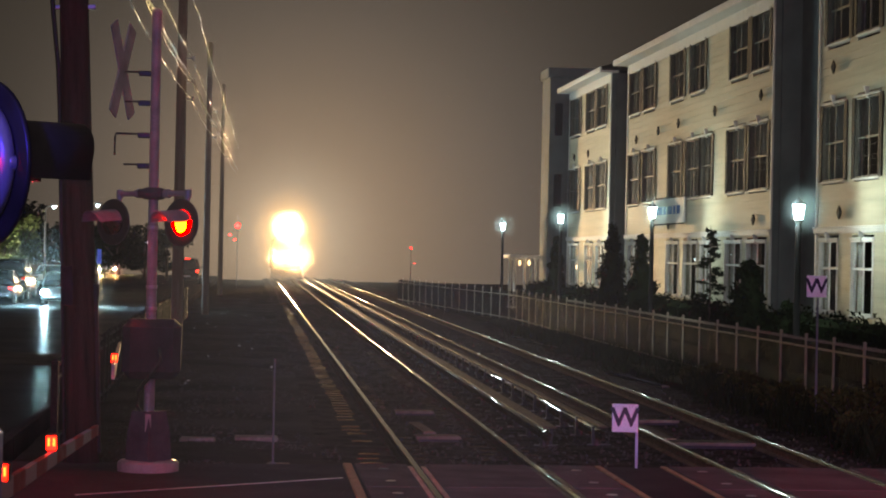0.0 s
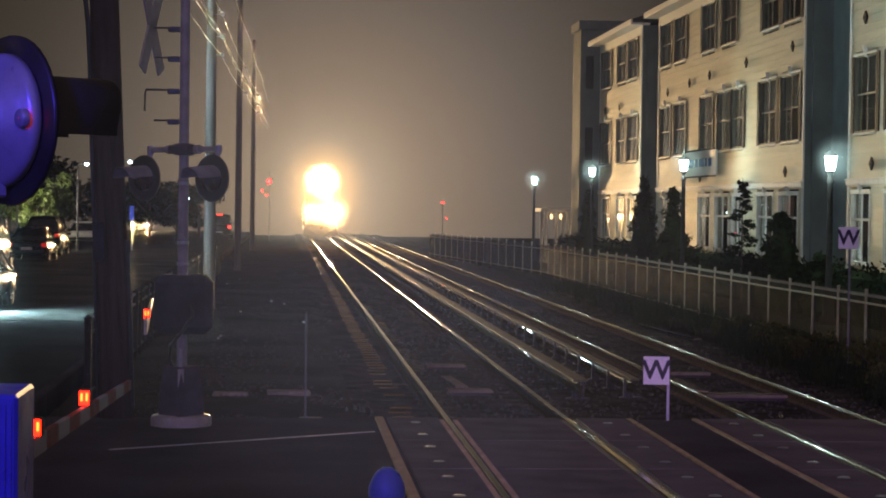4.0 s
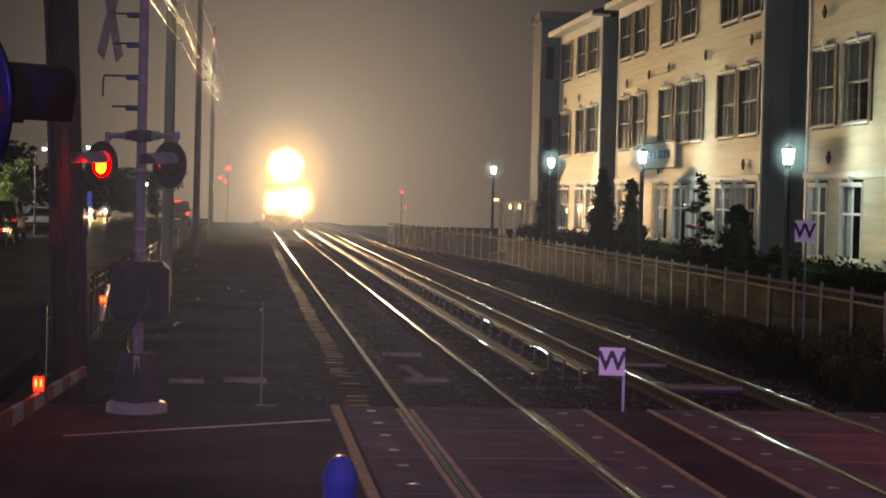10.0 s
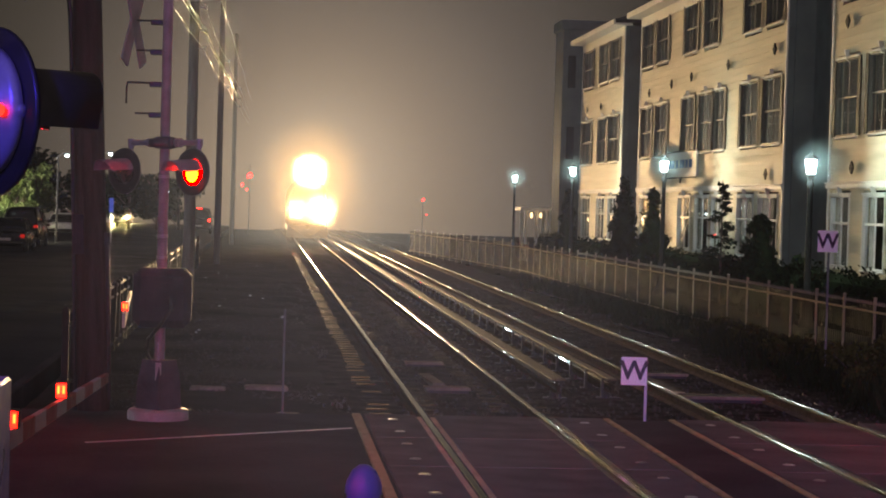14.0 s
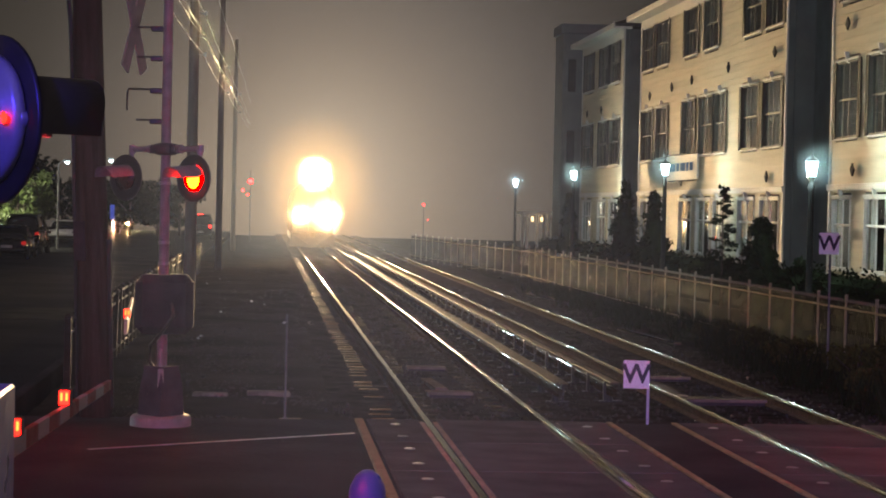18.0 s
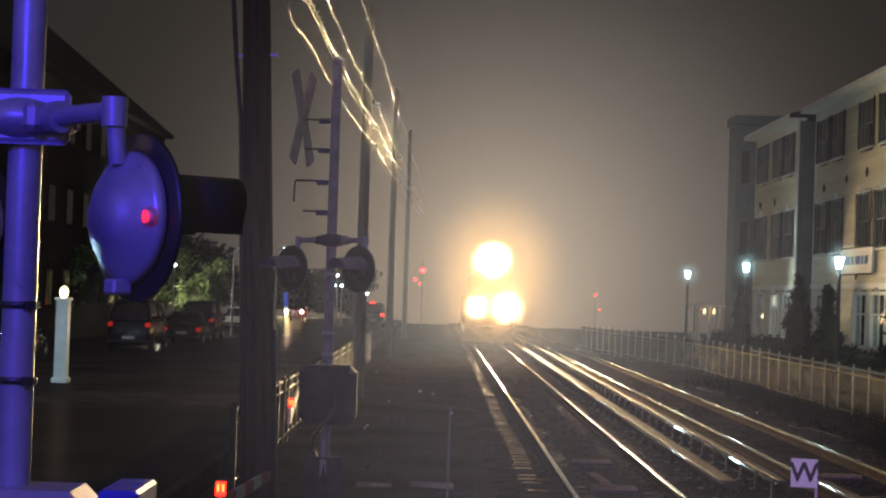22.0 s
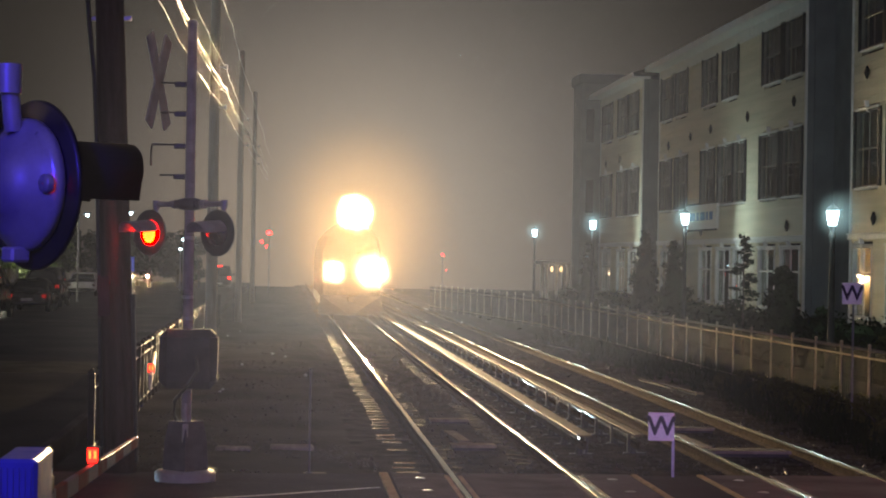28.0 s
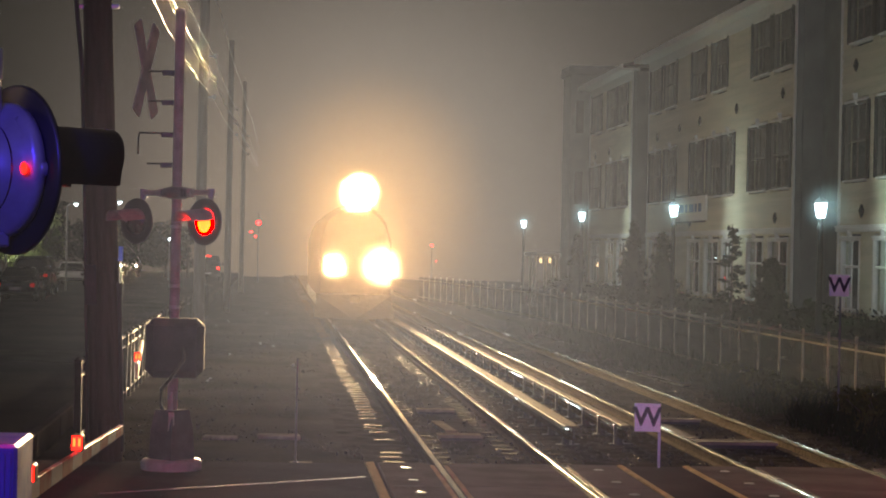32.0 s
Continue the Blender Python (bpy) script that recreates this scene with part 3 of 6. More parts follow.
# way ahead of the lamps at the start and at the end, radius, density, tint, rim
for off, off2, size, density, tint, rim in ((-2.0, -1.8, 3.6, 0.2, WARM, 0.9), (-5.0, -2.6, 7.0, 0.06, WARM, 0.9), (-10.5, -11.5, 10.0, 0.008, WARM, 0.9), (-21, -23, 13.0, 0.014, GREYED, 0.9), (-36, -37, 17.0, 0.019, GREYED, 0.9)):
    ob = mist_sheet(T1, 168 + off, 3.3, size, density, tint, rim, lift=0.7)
    mist.append((ob, 1.2 if off < -30 else 0, off, off2, 3.3))
# two still sheets near the eye stand in for the headlamps' veiling glare
mist_sheet(0.50, 8.6, 2.62, 2.0, 0.10, (0.44, 0.54, 1.0), 1.0, "thin sheet standing in for veiling glare over the crossing", 0.15)
mist_sheet(0.0, 5.2, 2.7, 9.0, 0.007, (0.45, 0.55, 1.0), 0.3, "thin wide sheet standing in for faint veiling glare", 0.2)

# backdrop closing the line far off, its lit haze painted to match the sky
bank = bpy.data.materials.new("painted_haze_backdrop")
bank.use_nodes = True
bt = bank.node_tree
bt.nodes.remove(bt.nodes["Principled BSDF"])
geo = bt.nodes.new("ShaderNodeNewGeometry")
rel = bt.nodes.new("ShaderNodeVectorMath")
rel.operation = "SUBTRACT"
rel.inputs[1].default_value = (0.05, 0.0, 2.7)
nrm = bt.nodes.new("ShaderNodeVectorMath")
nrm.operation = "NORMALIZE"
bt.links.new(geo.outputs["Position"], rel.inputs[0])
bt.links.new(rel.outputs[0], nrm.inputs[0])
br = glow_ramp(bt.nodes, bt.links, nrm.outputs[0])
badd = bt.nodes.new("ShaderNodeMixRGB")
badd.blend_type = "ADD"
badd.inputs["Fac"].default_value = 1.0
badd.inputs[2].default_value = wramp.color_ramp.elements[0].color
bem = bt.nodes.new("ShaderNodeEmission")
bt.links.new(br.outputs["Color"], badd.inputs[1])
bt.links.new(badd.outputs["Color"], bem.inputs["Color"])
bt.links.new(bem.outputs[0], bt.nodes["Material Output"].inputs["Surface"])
single("backdrop", Geo().box(-220, 220, 196, 196.5, -0.5, 3.0), bank, "backdrop with painted glowing haze far down the line", "backdrop", kind="structure")

# ---- town houses ----
FX = 14.2


def house(name, y0, y1, z1, windows, label):
    """A wall of lapped boards with openings, from y0 to y1; windows: (y0, y1, z0, z1, kind)."""
    root = thing(name, pose(FX, y0, 0), label, "house", "town houses")
    L = y1 - y0
    # boards, cut where the openings are
    z = 0.1
    while z < z1 - 0.02:
        za, zb = z, min(z + 0.21, z1)
        cuts = sorted((a - 0.05 - y0, b + 0.05 - y0) for a, b, wa, wb, _ in windows if wa - 0.05 < zb - 0.02 and wb + 0.05 > za + 0.02)
        at, spans = 0.0, []
        for a, b in cuts:
            if a > at:
                spans.append((at, a))
            at = max(at, b)
        if at < L:
            spans.append((at, L))
        for a, b in spans:
            # a lapped board: thicker at its lower edge
            g = Geo().add([(-0.03, a, za), (-0.03, b, za), (-0.008, b, zb), (-0.008, a, zb), (0.16, a, za), (0.16, b, za), (0.16, b, zb), (0.16, a, zb)],
                          [(0, 3, 2, 1), (4, 5, 6, 7), (0, 1, 5, 4), (3, 7, 6, 2), (0, 4, 7, 3), (1, 2, 6, 5)])
            part("siding_board", g, M["siding"], root)
        z += 0.21
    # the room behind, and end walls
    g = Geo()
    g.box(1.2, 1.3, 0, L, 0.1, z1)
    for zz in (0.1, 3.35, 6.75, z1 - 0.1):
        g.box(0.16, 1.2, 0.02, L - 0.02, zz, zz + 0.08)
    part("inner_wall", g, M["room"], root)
    g = Geo().box(0.17, 9, -0.14, -0.001, 0.0, z1).box(0.0, 0.168, -0.06, -0.001, 0.0, z1)
    part("end_wall", g, M["grey_wall"], root, "grey rendered end wall")
    g = Geo().box(0.17, 9, L + 0.001, L + 0.14, 0.0, z1)
    part("end_wall", g, M["grey_wall"], root)
    # corner boards, belt and eaves
    for a in (-0.02, L - 0.1):
        part("corner_board", Geo().box(-0.05, 0.0, a, a + 0.12, 0.1, z1, 0.006), M["trim"], root)
    part("belt_course", Geo().box(-0.09, -0.005, -0.03, L + 0.03, 3.3, 3.42, 0.01).box(-0.12, -0.0, -0.03, L + 0.03, 3.42, 3.46, 0.01), M["trim"], root)
    part("eave", Geo().box(-0.55, 0.2, -0.35, L + 0.3, z1, z1 + 0.08).box(-0.58, -0.5, -0.38, L + 0.33, z1 + 0.0, z1 + 0.22, 0.02).box(-0.06, 0.0, 0.0, L, z1 - 0.35, z1, 0.01), M["trim"], root)
    part("roof", Geo().add([(-0.58, -0.38, z1 + 0.2), (-0.58, L + 0.33, z1 + 0.2), (4.5, L + 0.33, z1 + 1.7), (4.5, -0.38, z1 + 1.7), (9.2, L + 0.33, z1 + 0.2), (9.2, -0.38, z1 + 0.2)], [(0, 3, 2, 1), (3, 5, 4, 2), (0, 1, 2, 4, 5, 3)][:2]).box(-0.5, 9.1, -0.3, L + 0.25, z1 + 0.09, z1 + 0.19), M["roof"], root)
    for a, b, wa, wb, kind in windows:
        window(root, a - y0, b - y0, wa, wb, kind)
    return root


def window(root, a, b, z0, z1, kind):
    w = 0.05
    g = Geo()
    for q in ((a - w, a, z0 - w, z1 + w), (b, b + w, z0 - w, z1 + w), (a, b, z1, z1 + w), (a, b, z0 - w, z0)):
        g.box(-0.045, 0.1, *q, 0.005)
    paint = M["trim"] if kind == "door" else M["dim_trim"]
    fr = part("window_unit", g, paint, root, "white-framed sash window" if kind == "door" else "bronze-framed sash window")
    mid = (z0 + z1) / 2 if kind != "door" else z0 + (z1 - z0) * 0.62
    s = Geo().box(0.0, 0.05, a, b, mid - 0.03, mid + 0.03, 0.004)
    nb = 2 if b - a < 2.2 else 3
    for i in range(1, nb):
        yy = a + (b - a) * i / nb
        s.box(0.005, 0.045, yy - 0.025, yy + 0.025, z0, z1, 0.003)
    s.box(0.0, 0.05, a, a + 0.045, z0, z1).box(0.0, 0.05, b - 0.045, b, z0, z1)
    part("sash", s, paint, fr)
    for q0, q1 in ((z0, mid - 0.03), (mid + 0.03, z1)):
        p = part("pane", Geo().box(0.02, 0.028, a + 0.045, b - 0.045, q0, q1), M["glass"], fr)
        p.visible_shadow = False
    part("sill", Geo().box(-0.08, 0.1, a - 0.08, b + 0.08, z0 - 0.1, z0 - 0.051, 0.008), M["trim"], fr)
    if kind in ("mid", "door"):
        h = Geo().box(-0.07, 0.0, a - 0.1, b + 0.1, z1 + 0.051, z1 + 0.11, 0.008)
        part("head_mould", h, M["trim"], fr)
        kx = (a + b) / 2
        k = Geo().add([(-0.14, kx - 0.05, z1 + 0.26), (-0.14, kx + 0.05, z1 + 0.26), (-0.07, kx - 0.035, z1 - 0.0), (-0.07, kx + 0.035, z1 - 0.0), (0, kx - 0.05, z1 + 0.26), (0, kx + 0.05, z1 + 0.26), (0, kx - 0.045, z1 - 0.02), (0, kx + 0.045, z1 - 0.02)],
                      [(0, 1, 3, 2), (4, 6, 7, 5), (0, 4, 5, 1), (2, 3, 7, 6), (0, 2, 6, 4), (1, 5, 7, 3)])
        part("keystone", k, M["trim"], fr)
    if kind in ("mid", "top"):
        for yy in (a - 0.31, b + 0.07):
            sh = Geo().box(-0.06, -0.031, yy, yy + 0.24, z0 - 0.06, z1 + 0.06, 0.006)
            for j in range(11):
                zz = z0 + (z1 - z0) * (j + 0.5) / 11
                sh.box(-0.068, -0.058, yy + 0.03, yy + 0.21, zz - 0.03, zz + 0.02)
            part("shutter", sh, M["shutter"], fr, "dark louvred shutter")
        bl = Geo()
        n = 14
        for j in range(n):
            zz = mid + (z1 - mid) * (j + 0.5) / n
            bl.add([(0.12, a, zz - 0.03), (0.12, b, zz - 0.03), (0.15, b, zz + 0.03), (0.15, a, zz + 0.03)], [(0, 3, 2, 1), (0, 1, 2, 3)])
        part("blind", bl, M["blind"], fr)
    else:
        c = Geo()
        n = 10
        for y_a, y_b in ((a, a + 0.3 * (b - a)), (b - 0.3 * (b - a), b)):
            pts = [(0.14 + 0.02 * (j % 2), y_a + (y_b - y_a) * j / n) for j in range(n + 1)]
            c.add([(x, y, z0) for x, y in pts] + [(x, y, z1) for x, y in pts], [(j, n + 1 + j, n + 2 + j, j + 1) for j in range(n)])
        part("curtain", c, M["curtain"], fr)


W2, W3, W1 = (4.64, 6.45, "mid"), (8.05, 9.6, "top"), (1.4, 3.08, "door")
B_OPEN = [(a, b, *W2) for a, b in ((72.5, 74.4), (69.7, 71.6), (65.2, 67.0), (62.5, 64.3), (60.75, 62.1), (56.6, 58.5), (54.0, 55.9))]
B_OPEN += [(a, b, *W3) for a, b in ((72.5, 74.4), (69.8, 71.7), (65.0, 66.9), (61.9, 63.8), (56.4, 58.3), (53.95, 55.75))]
B_OPEN += [(a, b, *W1) for a, b in ((72.5, 74.3), (69.8, 71.6), (65.4, 67.3), (62.6, 64.6), (60.8, 62.1), (56.8, 58.7), (54.0, 56.1))]
A_OPEN = [(a, b, *W2) for a, b in ((46.8, 48.5), (44.1, 45.8), (40.4, 42.2), (37.6, 39.4), (34.0, 35.8))]
A_OPEN += [(a, b, *W3) for a, b in ((46.5, 48.2), (44.2, 45.8), (40.4, 42.2), (37.6, 39.4))]
A_OPEN += [(a, b, *W1) for a, b in ((47.2, 48.7), (44.4, 46.0), (40.4, 42.2), (37.6, 39.4))]
C_OPEN = [(a, b, *W2) for a, b in ((86.0, 88.6), (82.3, 84.2), (79.4, 81.6))] + [(a, b, *W3) for a, b in ((86.0, 88.4), (82.3, 84.2), (79.6, 81.6))]
C_OPEN += [(a, b, *W1) for a, b in ((86.0, 88.4), (82.3, 84.2), (79.6, 81.4))]
HOUSE = "three-storey cream-sided town house with dark shutters"
house("town_house", 30.0, 49.05, 9.95, A_OPEN, HOUSE + " beside the crossing")
house("town_house", 53.45, 74.9, 9.95, B_OPEN, HOUSE + " and signboard")
house("town_house", 78.5, 89.0, 10.0, C_OPEN, HOUSE)
tower = thing("stair_tower", pose(13.55, 91.0, 0), "grey stair tower beside the third town house", "tower")
part("shaft", Geo().box(0, 6, 0, 2.4, 0, 10.9), M["grey_wall"], tower)
part("parapet", Geo().box(-0.12, 6.1, -0.12, 2.5, 10.9, 11.35, 0.03), M["grey_wall"], tower)
for z in (4.9, 8.2):
    part("window", Geo().box(0.25, 0.6, -0.05, 0.01, z, z + 1.5, 0.01), M["shutter"], tower)
# recessed links between the houses
for y0, y1 in ((49.2, 53.3), (75.05, 78.35), (89.15, 90.95)):
    root = thing("recessed_link", pose(FX + 0.72, y0, 0), "dark recessed wall between two town houses", "wall", "recesses", "structure")
    part("wall", Geo().box(0, 0.3, 0, y1 - y0, 0, 10.0), M["grey_wall"], root)
    part("slit_window", Geo().box(-0.05, 0.02, 0.7, 1.25, 4.9, 6.6, 0.01), M["trim"], root)
    part("downpipe", Geo().cyl((-0.1, 0.15, 0), (-0.1, 0.15, 10.0), 0.05), M["trim"], root)

# ---- level crossing ----
road = bpy.data.objects["road"]
for x0, x1 in ((1.28, 1.92), (2.14, 3.42), (3.64, 4.25), (5.2, 5.81), (6.03, 7.31), (7.53, 8.2)):
    me = Geo().box(x0, x1, 0.01, 2.39, -0.2, 0.004, 0.012).mesh("panel", M["panel"])
    plate = Geo().lathe([(0.001, 0.012), (0.05, 0.012), (0.065, 0.005)], pose((x0 + x1) / 2, 0.55, 0), 12).lathe([(0.001, 0.012), (0.05, 0.012), (0.065, 0.005)], pose((x0 + x1) / 2, 1.8, 0), 12).mesh("lifting_plate", M["galv"])
    for k in range(7):
        p = part("panel", me, None, road, m=pose(0, CROSS_Y - 2.4 * (k + 1), 0))
        if x1 - x0 < 1:
            part("lifting_plate", plate, None, p)
me = Geo().box(1.13, 1.24, 0.012, 2.388, -0.1, 0.012, 0.012).mesh("edge_beam", M["edge"])
me2 = Geo().box(4.27, 4.35, 0.012, 2.388, -0.1, 0.006, 0.01).mesh("edge_beam", M["edge"])
me3 = Geo().box(5.1, 5.18, 0.012, 2.388, -0.1, 0.006, 0.01).mesh("edge_beam", M["edge"])
for k in range(7):
    for q in (me, me2, me3):
        part("edge_beam", q, None, road, m=pose(0, CROSS_Y - 2.4 * (k + 1), 0))
# ribbed rubber beside the rails
for n, x in enumerate(RAILS):
    g = Geo()
    for s in (-1, 1):
        g.box(x + s * 0.09 - 0.045, x + s * 0.09 + 0.045, 8, CROSS_Y - 0.03, -0.15, -0.03)
        for k in range(110):
            y0 = 8.0 + k * 0.148
            g.box(x + s * 0.085 - 0.035, x + s * 0.085 + 0.035, y0, y0 + 0.085, -0.05, -0.004, 0.006)
    # first rail's rubber coloured pale for the light on its teeth
    tagged(part("flange_seal", g, M["edge"] if n == 0 else M["rubber"], road, "ribbed rubber flangeway seal"), kind="stuff")

# ties, as parts of the bed
bed = bpy.data.objects["ballast_bed"]
for n, x in enumerate((T1, T2)):
    me = Geo().box(-1.029 if n == 0 else -1.32, 1.32, -0.12, 0.12, -0.33, -0.178, 0.012).mesh("tie", M["tie"])
    end = Geo().box(-1.34, -1.04, -0.05, 0.05, -0.33, -0.156, 0.012).mesh("tie_end", M["tie_end"])
    end_dark = Geo().box(-1.3, -1.03, -0.085, 0.085, -0.33, -0.2, 0.02).mesh("tie_end", M["tie"])
    tops = [Geo().box(a, b, -0.05, 0.05, -0.179, -0.156, 0.004).mesh("tie_top", M["tie_worn"]) for a, b in ((-0.64, -0.38), (0.36, 0.64), (0.86, 1.16))]
    for k in range(132):
        yy = CROSS_Y + 0.35 + k * 0.61
        m = pose(x + random.uniform(-0.04, 0.04), yy + random.uniform(-0.02, 0.02), random.uniform(-0.006, 0.003), 0, 0, random.uniform(-0.6, 0.6))
        tie = part("tie", me, None, bed, m=m)
        if n == 0:
            bare = k > 1 and k not in (5, 6, 8, 12) and (k < 70 or k % 3)
            part("tie_end", end if bare else end_dark, None, tie, "tie end toned amber for headlamp glare" if bare else "")
            if k < 50:
                for q in (0, 1, 2):
                    if noise.noise(Vector((k * 0.21, q * 5.3, 1.7))) > -0.22:
                        part("tie_top", tops[q], None, tie)
    far = Geo()
    for k in range(132, 370):
        yy = CROSS_Y + 0.35 + k * 0.61
        far.box(x - 1.32, x + 1.32, yy - 0.12, yy + 0.12, -0.33, -0.17)
    tagged(part("tie", far, M["tie"], bed), kind="stuff")
# loose stones
g = Geo()
for k in range(5200):
    x, yy = random.uniform(1.3, 9.0), CROSS_Y + 0.1 + 45 * random.random() ** 1.6
    if min(abs(x - r) for r in RAILS) < 0.1:
        continue
    r = random.uniform(0.018, 0.045)
    m = Matrix.LocRotScale((x, yy, -0.165 + random.uniform(-0.02, 0.02) - (0.06 if x < 1.95 else 0)), Euler((random.random() * 6, random.random() * 6, random.random() * 6)), (r, r * random.uniform(0.6, 1), r * random.uniform(0.5, 0.9)))
    g.add([(1, 0, 0), (-1, 0.1, 0), (0, 1, 0.1), (0.1, -1, 0), (0, 0.1, 1), (0, 0, -1)], [(0, 2, 4), (2, 1, 4), (1, 3, 4), (3, 0, 4), (2, 0, 5), (1, 2, 5), (3, 1, 5), (0, 3, 5)], False, m)
single("ballast_stones", g, M["stone"], "loose grey ballast stones between the ties", "ballast", kind="stuff")
g = Geo()
for k in range(3800):
    x, yy = random.uniform(-2.4, 1.2), CROSS_Y + 0.1 + 40 * random.random() ** 1.8
    if noise.noise(Vector((x * 0.6, yy * 0.4, 2.0))) < -0.1:
        continue
    r = random.uniform(0.012, 0.04)
    m = Matrix.LocRotScale((x, yy, -0.12 + 0.07 * noise.noise(Vector((x * 0.7 + 3, yy * 0.5, 3))) - (0.05 if x > 0.9 else 0)), Euler((random.random() * 6, random.random() * 6, random.random() * 6)), (r, r * random.uniform(0.6, 1), r * random.uniform(0.4, 0.8)))
    g.add([(1, 0, 0), (-1, 0.1, 0), (0, 1, 0.1), (0.1, -1, 0), (0, 0.1, 1), (0, 0, -1)], [(0, 2, 4), (2, 1, 4), (1, 3, 4), (3, 0, 4), (2, 0, 5), (1, 2, 5), (3, 1, 5), (0, 3, 5)], False, m)
single("verge_gravel", g, M["stone"], "scattered grey gravel on the verge", "gravel", kind="stuff")
# rail fastenings
clip = Geo().box(-0.05, 0.05, -0.06, 0.06, 0.0, 0.018, 0.004).box(-0.02, 0.03, -0.02, 0.02, 0.018, 0.05, 0.004).mesh("rail_clip", M["rust"])
for x in RAILS[:2]:
    rail = [o for o in bpy.data.objects if o.name.startswith("rail") and abs(o.location.x - x) < 0.01 and o.parent is None][0]
    for k in range(60):
        for s in (-1, 1):
            part("rail_clip", clip, None, rail, m=pose(s * 0.1, CROSS_Y + 0.35 + k * 0.61, -0.168, 0, 0, 0 if s > 0 else 180))


# steel covers and boxes lying in the track
def track_cover(x, y, w, d, rz, h, label):
    root = thing("track_box", pose(x, y, -0.17, 0, 0, rz), label, "track box", "track boxes")
    part("box", Geo().box(-w / 2, w / 2, -d / 2, d / 2, 0, h, 0.01), M["black"], root)
    part("lid", Geo().box(-w / 2 - 0.02, w / 2 + 0.02, -d / 2 - 0.02, d / 2 + 0.02, h + 0.001, h + 0.025, 0.008), M["lid"] if x < 4 else M["case"], root, "pale worn lid" if x < 4 else "dark lid")
    part("lid_edge", Geo().box(-w / 2 - 0.025, w / 2 + 0.025, -d / 2 - 0.034, -d / 2 - 0.021, h - 0.015, h + 0.03, 0.003), M["lid"], root, "pale front edge strip")
    part("hinge", Geo().cyl((-w / 2 + 0.1, d / 2 + 0.03, h), (w / 2 - 0.1, d / 2 + 0.03, h), 0.015), M["galv"], root)


track_cover(2.78, 33.9, 0.62, 0.3, 0, 0.05, "low steel track box with pale lid between the rails")
track_cover(2.75, 29.2, 0.62, 0.35, 2, 0.06, "long steel track box with pale lid between the rails")
track_cover(2.64, 30.6, 0.14, 1.7, 3, 0.06, "slanting steel cable cover between the rails")
track_cover(6.75, 28.6, 1.15, 0.45, 0, 0.07, "long steel track box between the far rails")
track_cover(6.15, 30.2, 0.3, 2.2, 0, 0.06, "steel cable cover lying along the far rails")
track_cover(6.6, 32.5, 0.9, 0.3, 0, 0.06, "flat pale steel plate between the far rails")
track_cover(8.6, 44.0, 0.12, 5.0, 4, 0.04, "pale cable trough lid beside the far track")
track_cover(9.0, 62.0, 0.12, 6.0, 6, 0.04, "pale cable trough lid beside the far track")
track_cover(0.35, 24.9, 0.25, 0.25, 0, 0.08, "small steel junction box on the verge")


# ---- whistle boards ----
def whistle_board(x, y, z, post_dx, yaw, label):
    root = thing("whistle_sign", pose(x, y, -0.1, 0, 0, yaw), label, "sign", "whistle signs")
    part("post", Geo().box(post_dx - 0.018, post_dx + 0.018, 0.01, 0.035, 0.0, z + 0.12, 0.004), M["galv"] if z < 1 else M["dull"], root)
    part("foot", Geo().box(post_dx - 0.14, post_dx + 0.14, -0.08, 0.12, 0.0, 0.04, 0.01), M["black"], root)
    plate = part("plate", Geo().box(-0.16, 0.16, -0.012, 0.006, z + 0.1 - 0.175, z + 0.1 + 0.175, 0.004), M["sign_white"], root, "white reflective plate")
    txt = bpy.data.curves.new("letter", "FONT")
    txt.body, txt.size, txt.align_x, txt.align_y, txt.extrude = "W", 0.33, "CENTER", "CENTER", 0.001
    txt.offset = 0.008
    ob = new("letter", txt)
    ob.parent = root
    ob.matrix_basis = pose(0, -0.016, z + 0.1, 90, 0, 0)
    txt.materials.append(M["letter"])


M["sign_white"] = material("reflective_white", (0.95, 0.93, 0.97), 0.3, vary=0.05, bump=0.02)
M["letter"] = material("sign_letter", (0.02, 0.015, 0.03), 0.5, vary=0.1, bump=0)
whistle_board(4.63, 24.3, 0.61, 0.15, -11, "white whistle sign with a black letter W on a low post")
whistle_board(9.07, 31.3, 2.2, 0.02, -16, "white whistle sign with a black letter W on a tall post")
single("marker_rod", Geo().cyl((0, 0, 0), (0, 0, 1.35), 0.014, 0.012, 8).cyl((0, 0, 0), (0, 0, 0.05), 0.05, 0.04, 10), M["dull"], "thin upright marker rod on the verge", "rod", pose(0.28, 24.9, -0.1))
bol = thing("bollard", pose(0.53, 9.9, 0.12), "round-topped bollard under blue light", "bollard")
part("post", Geo().cyl((0, 0, -0.132), (0, 0, 1.06), 0.086, n=24), M["blue_lit_paint"], bol)
part("cap", Geo().lathe([(0.093, 1.03), (0.093, 1.07), (0.086, 1.1), (0.06, 1.15), (0.026, 1.176), (0.001, 1.18)], None, 24), M["blue_lit_paint"], bol, "domed cap")

# ---- crossing signals ----
shutters = []


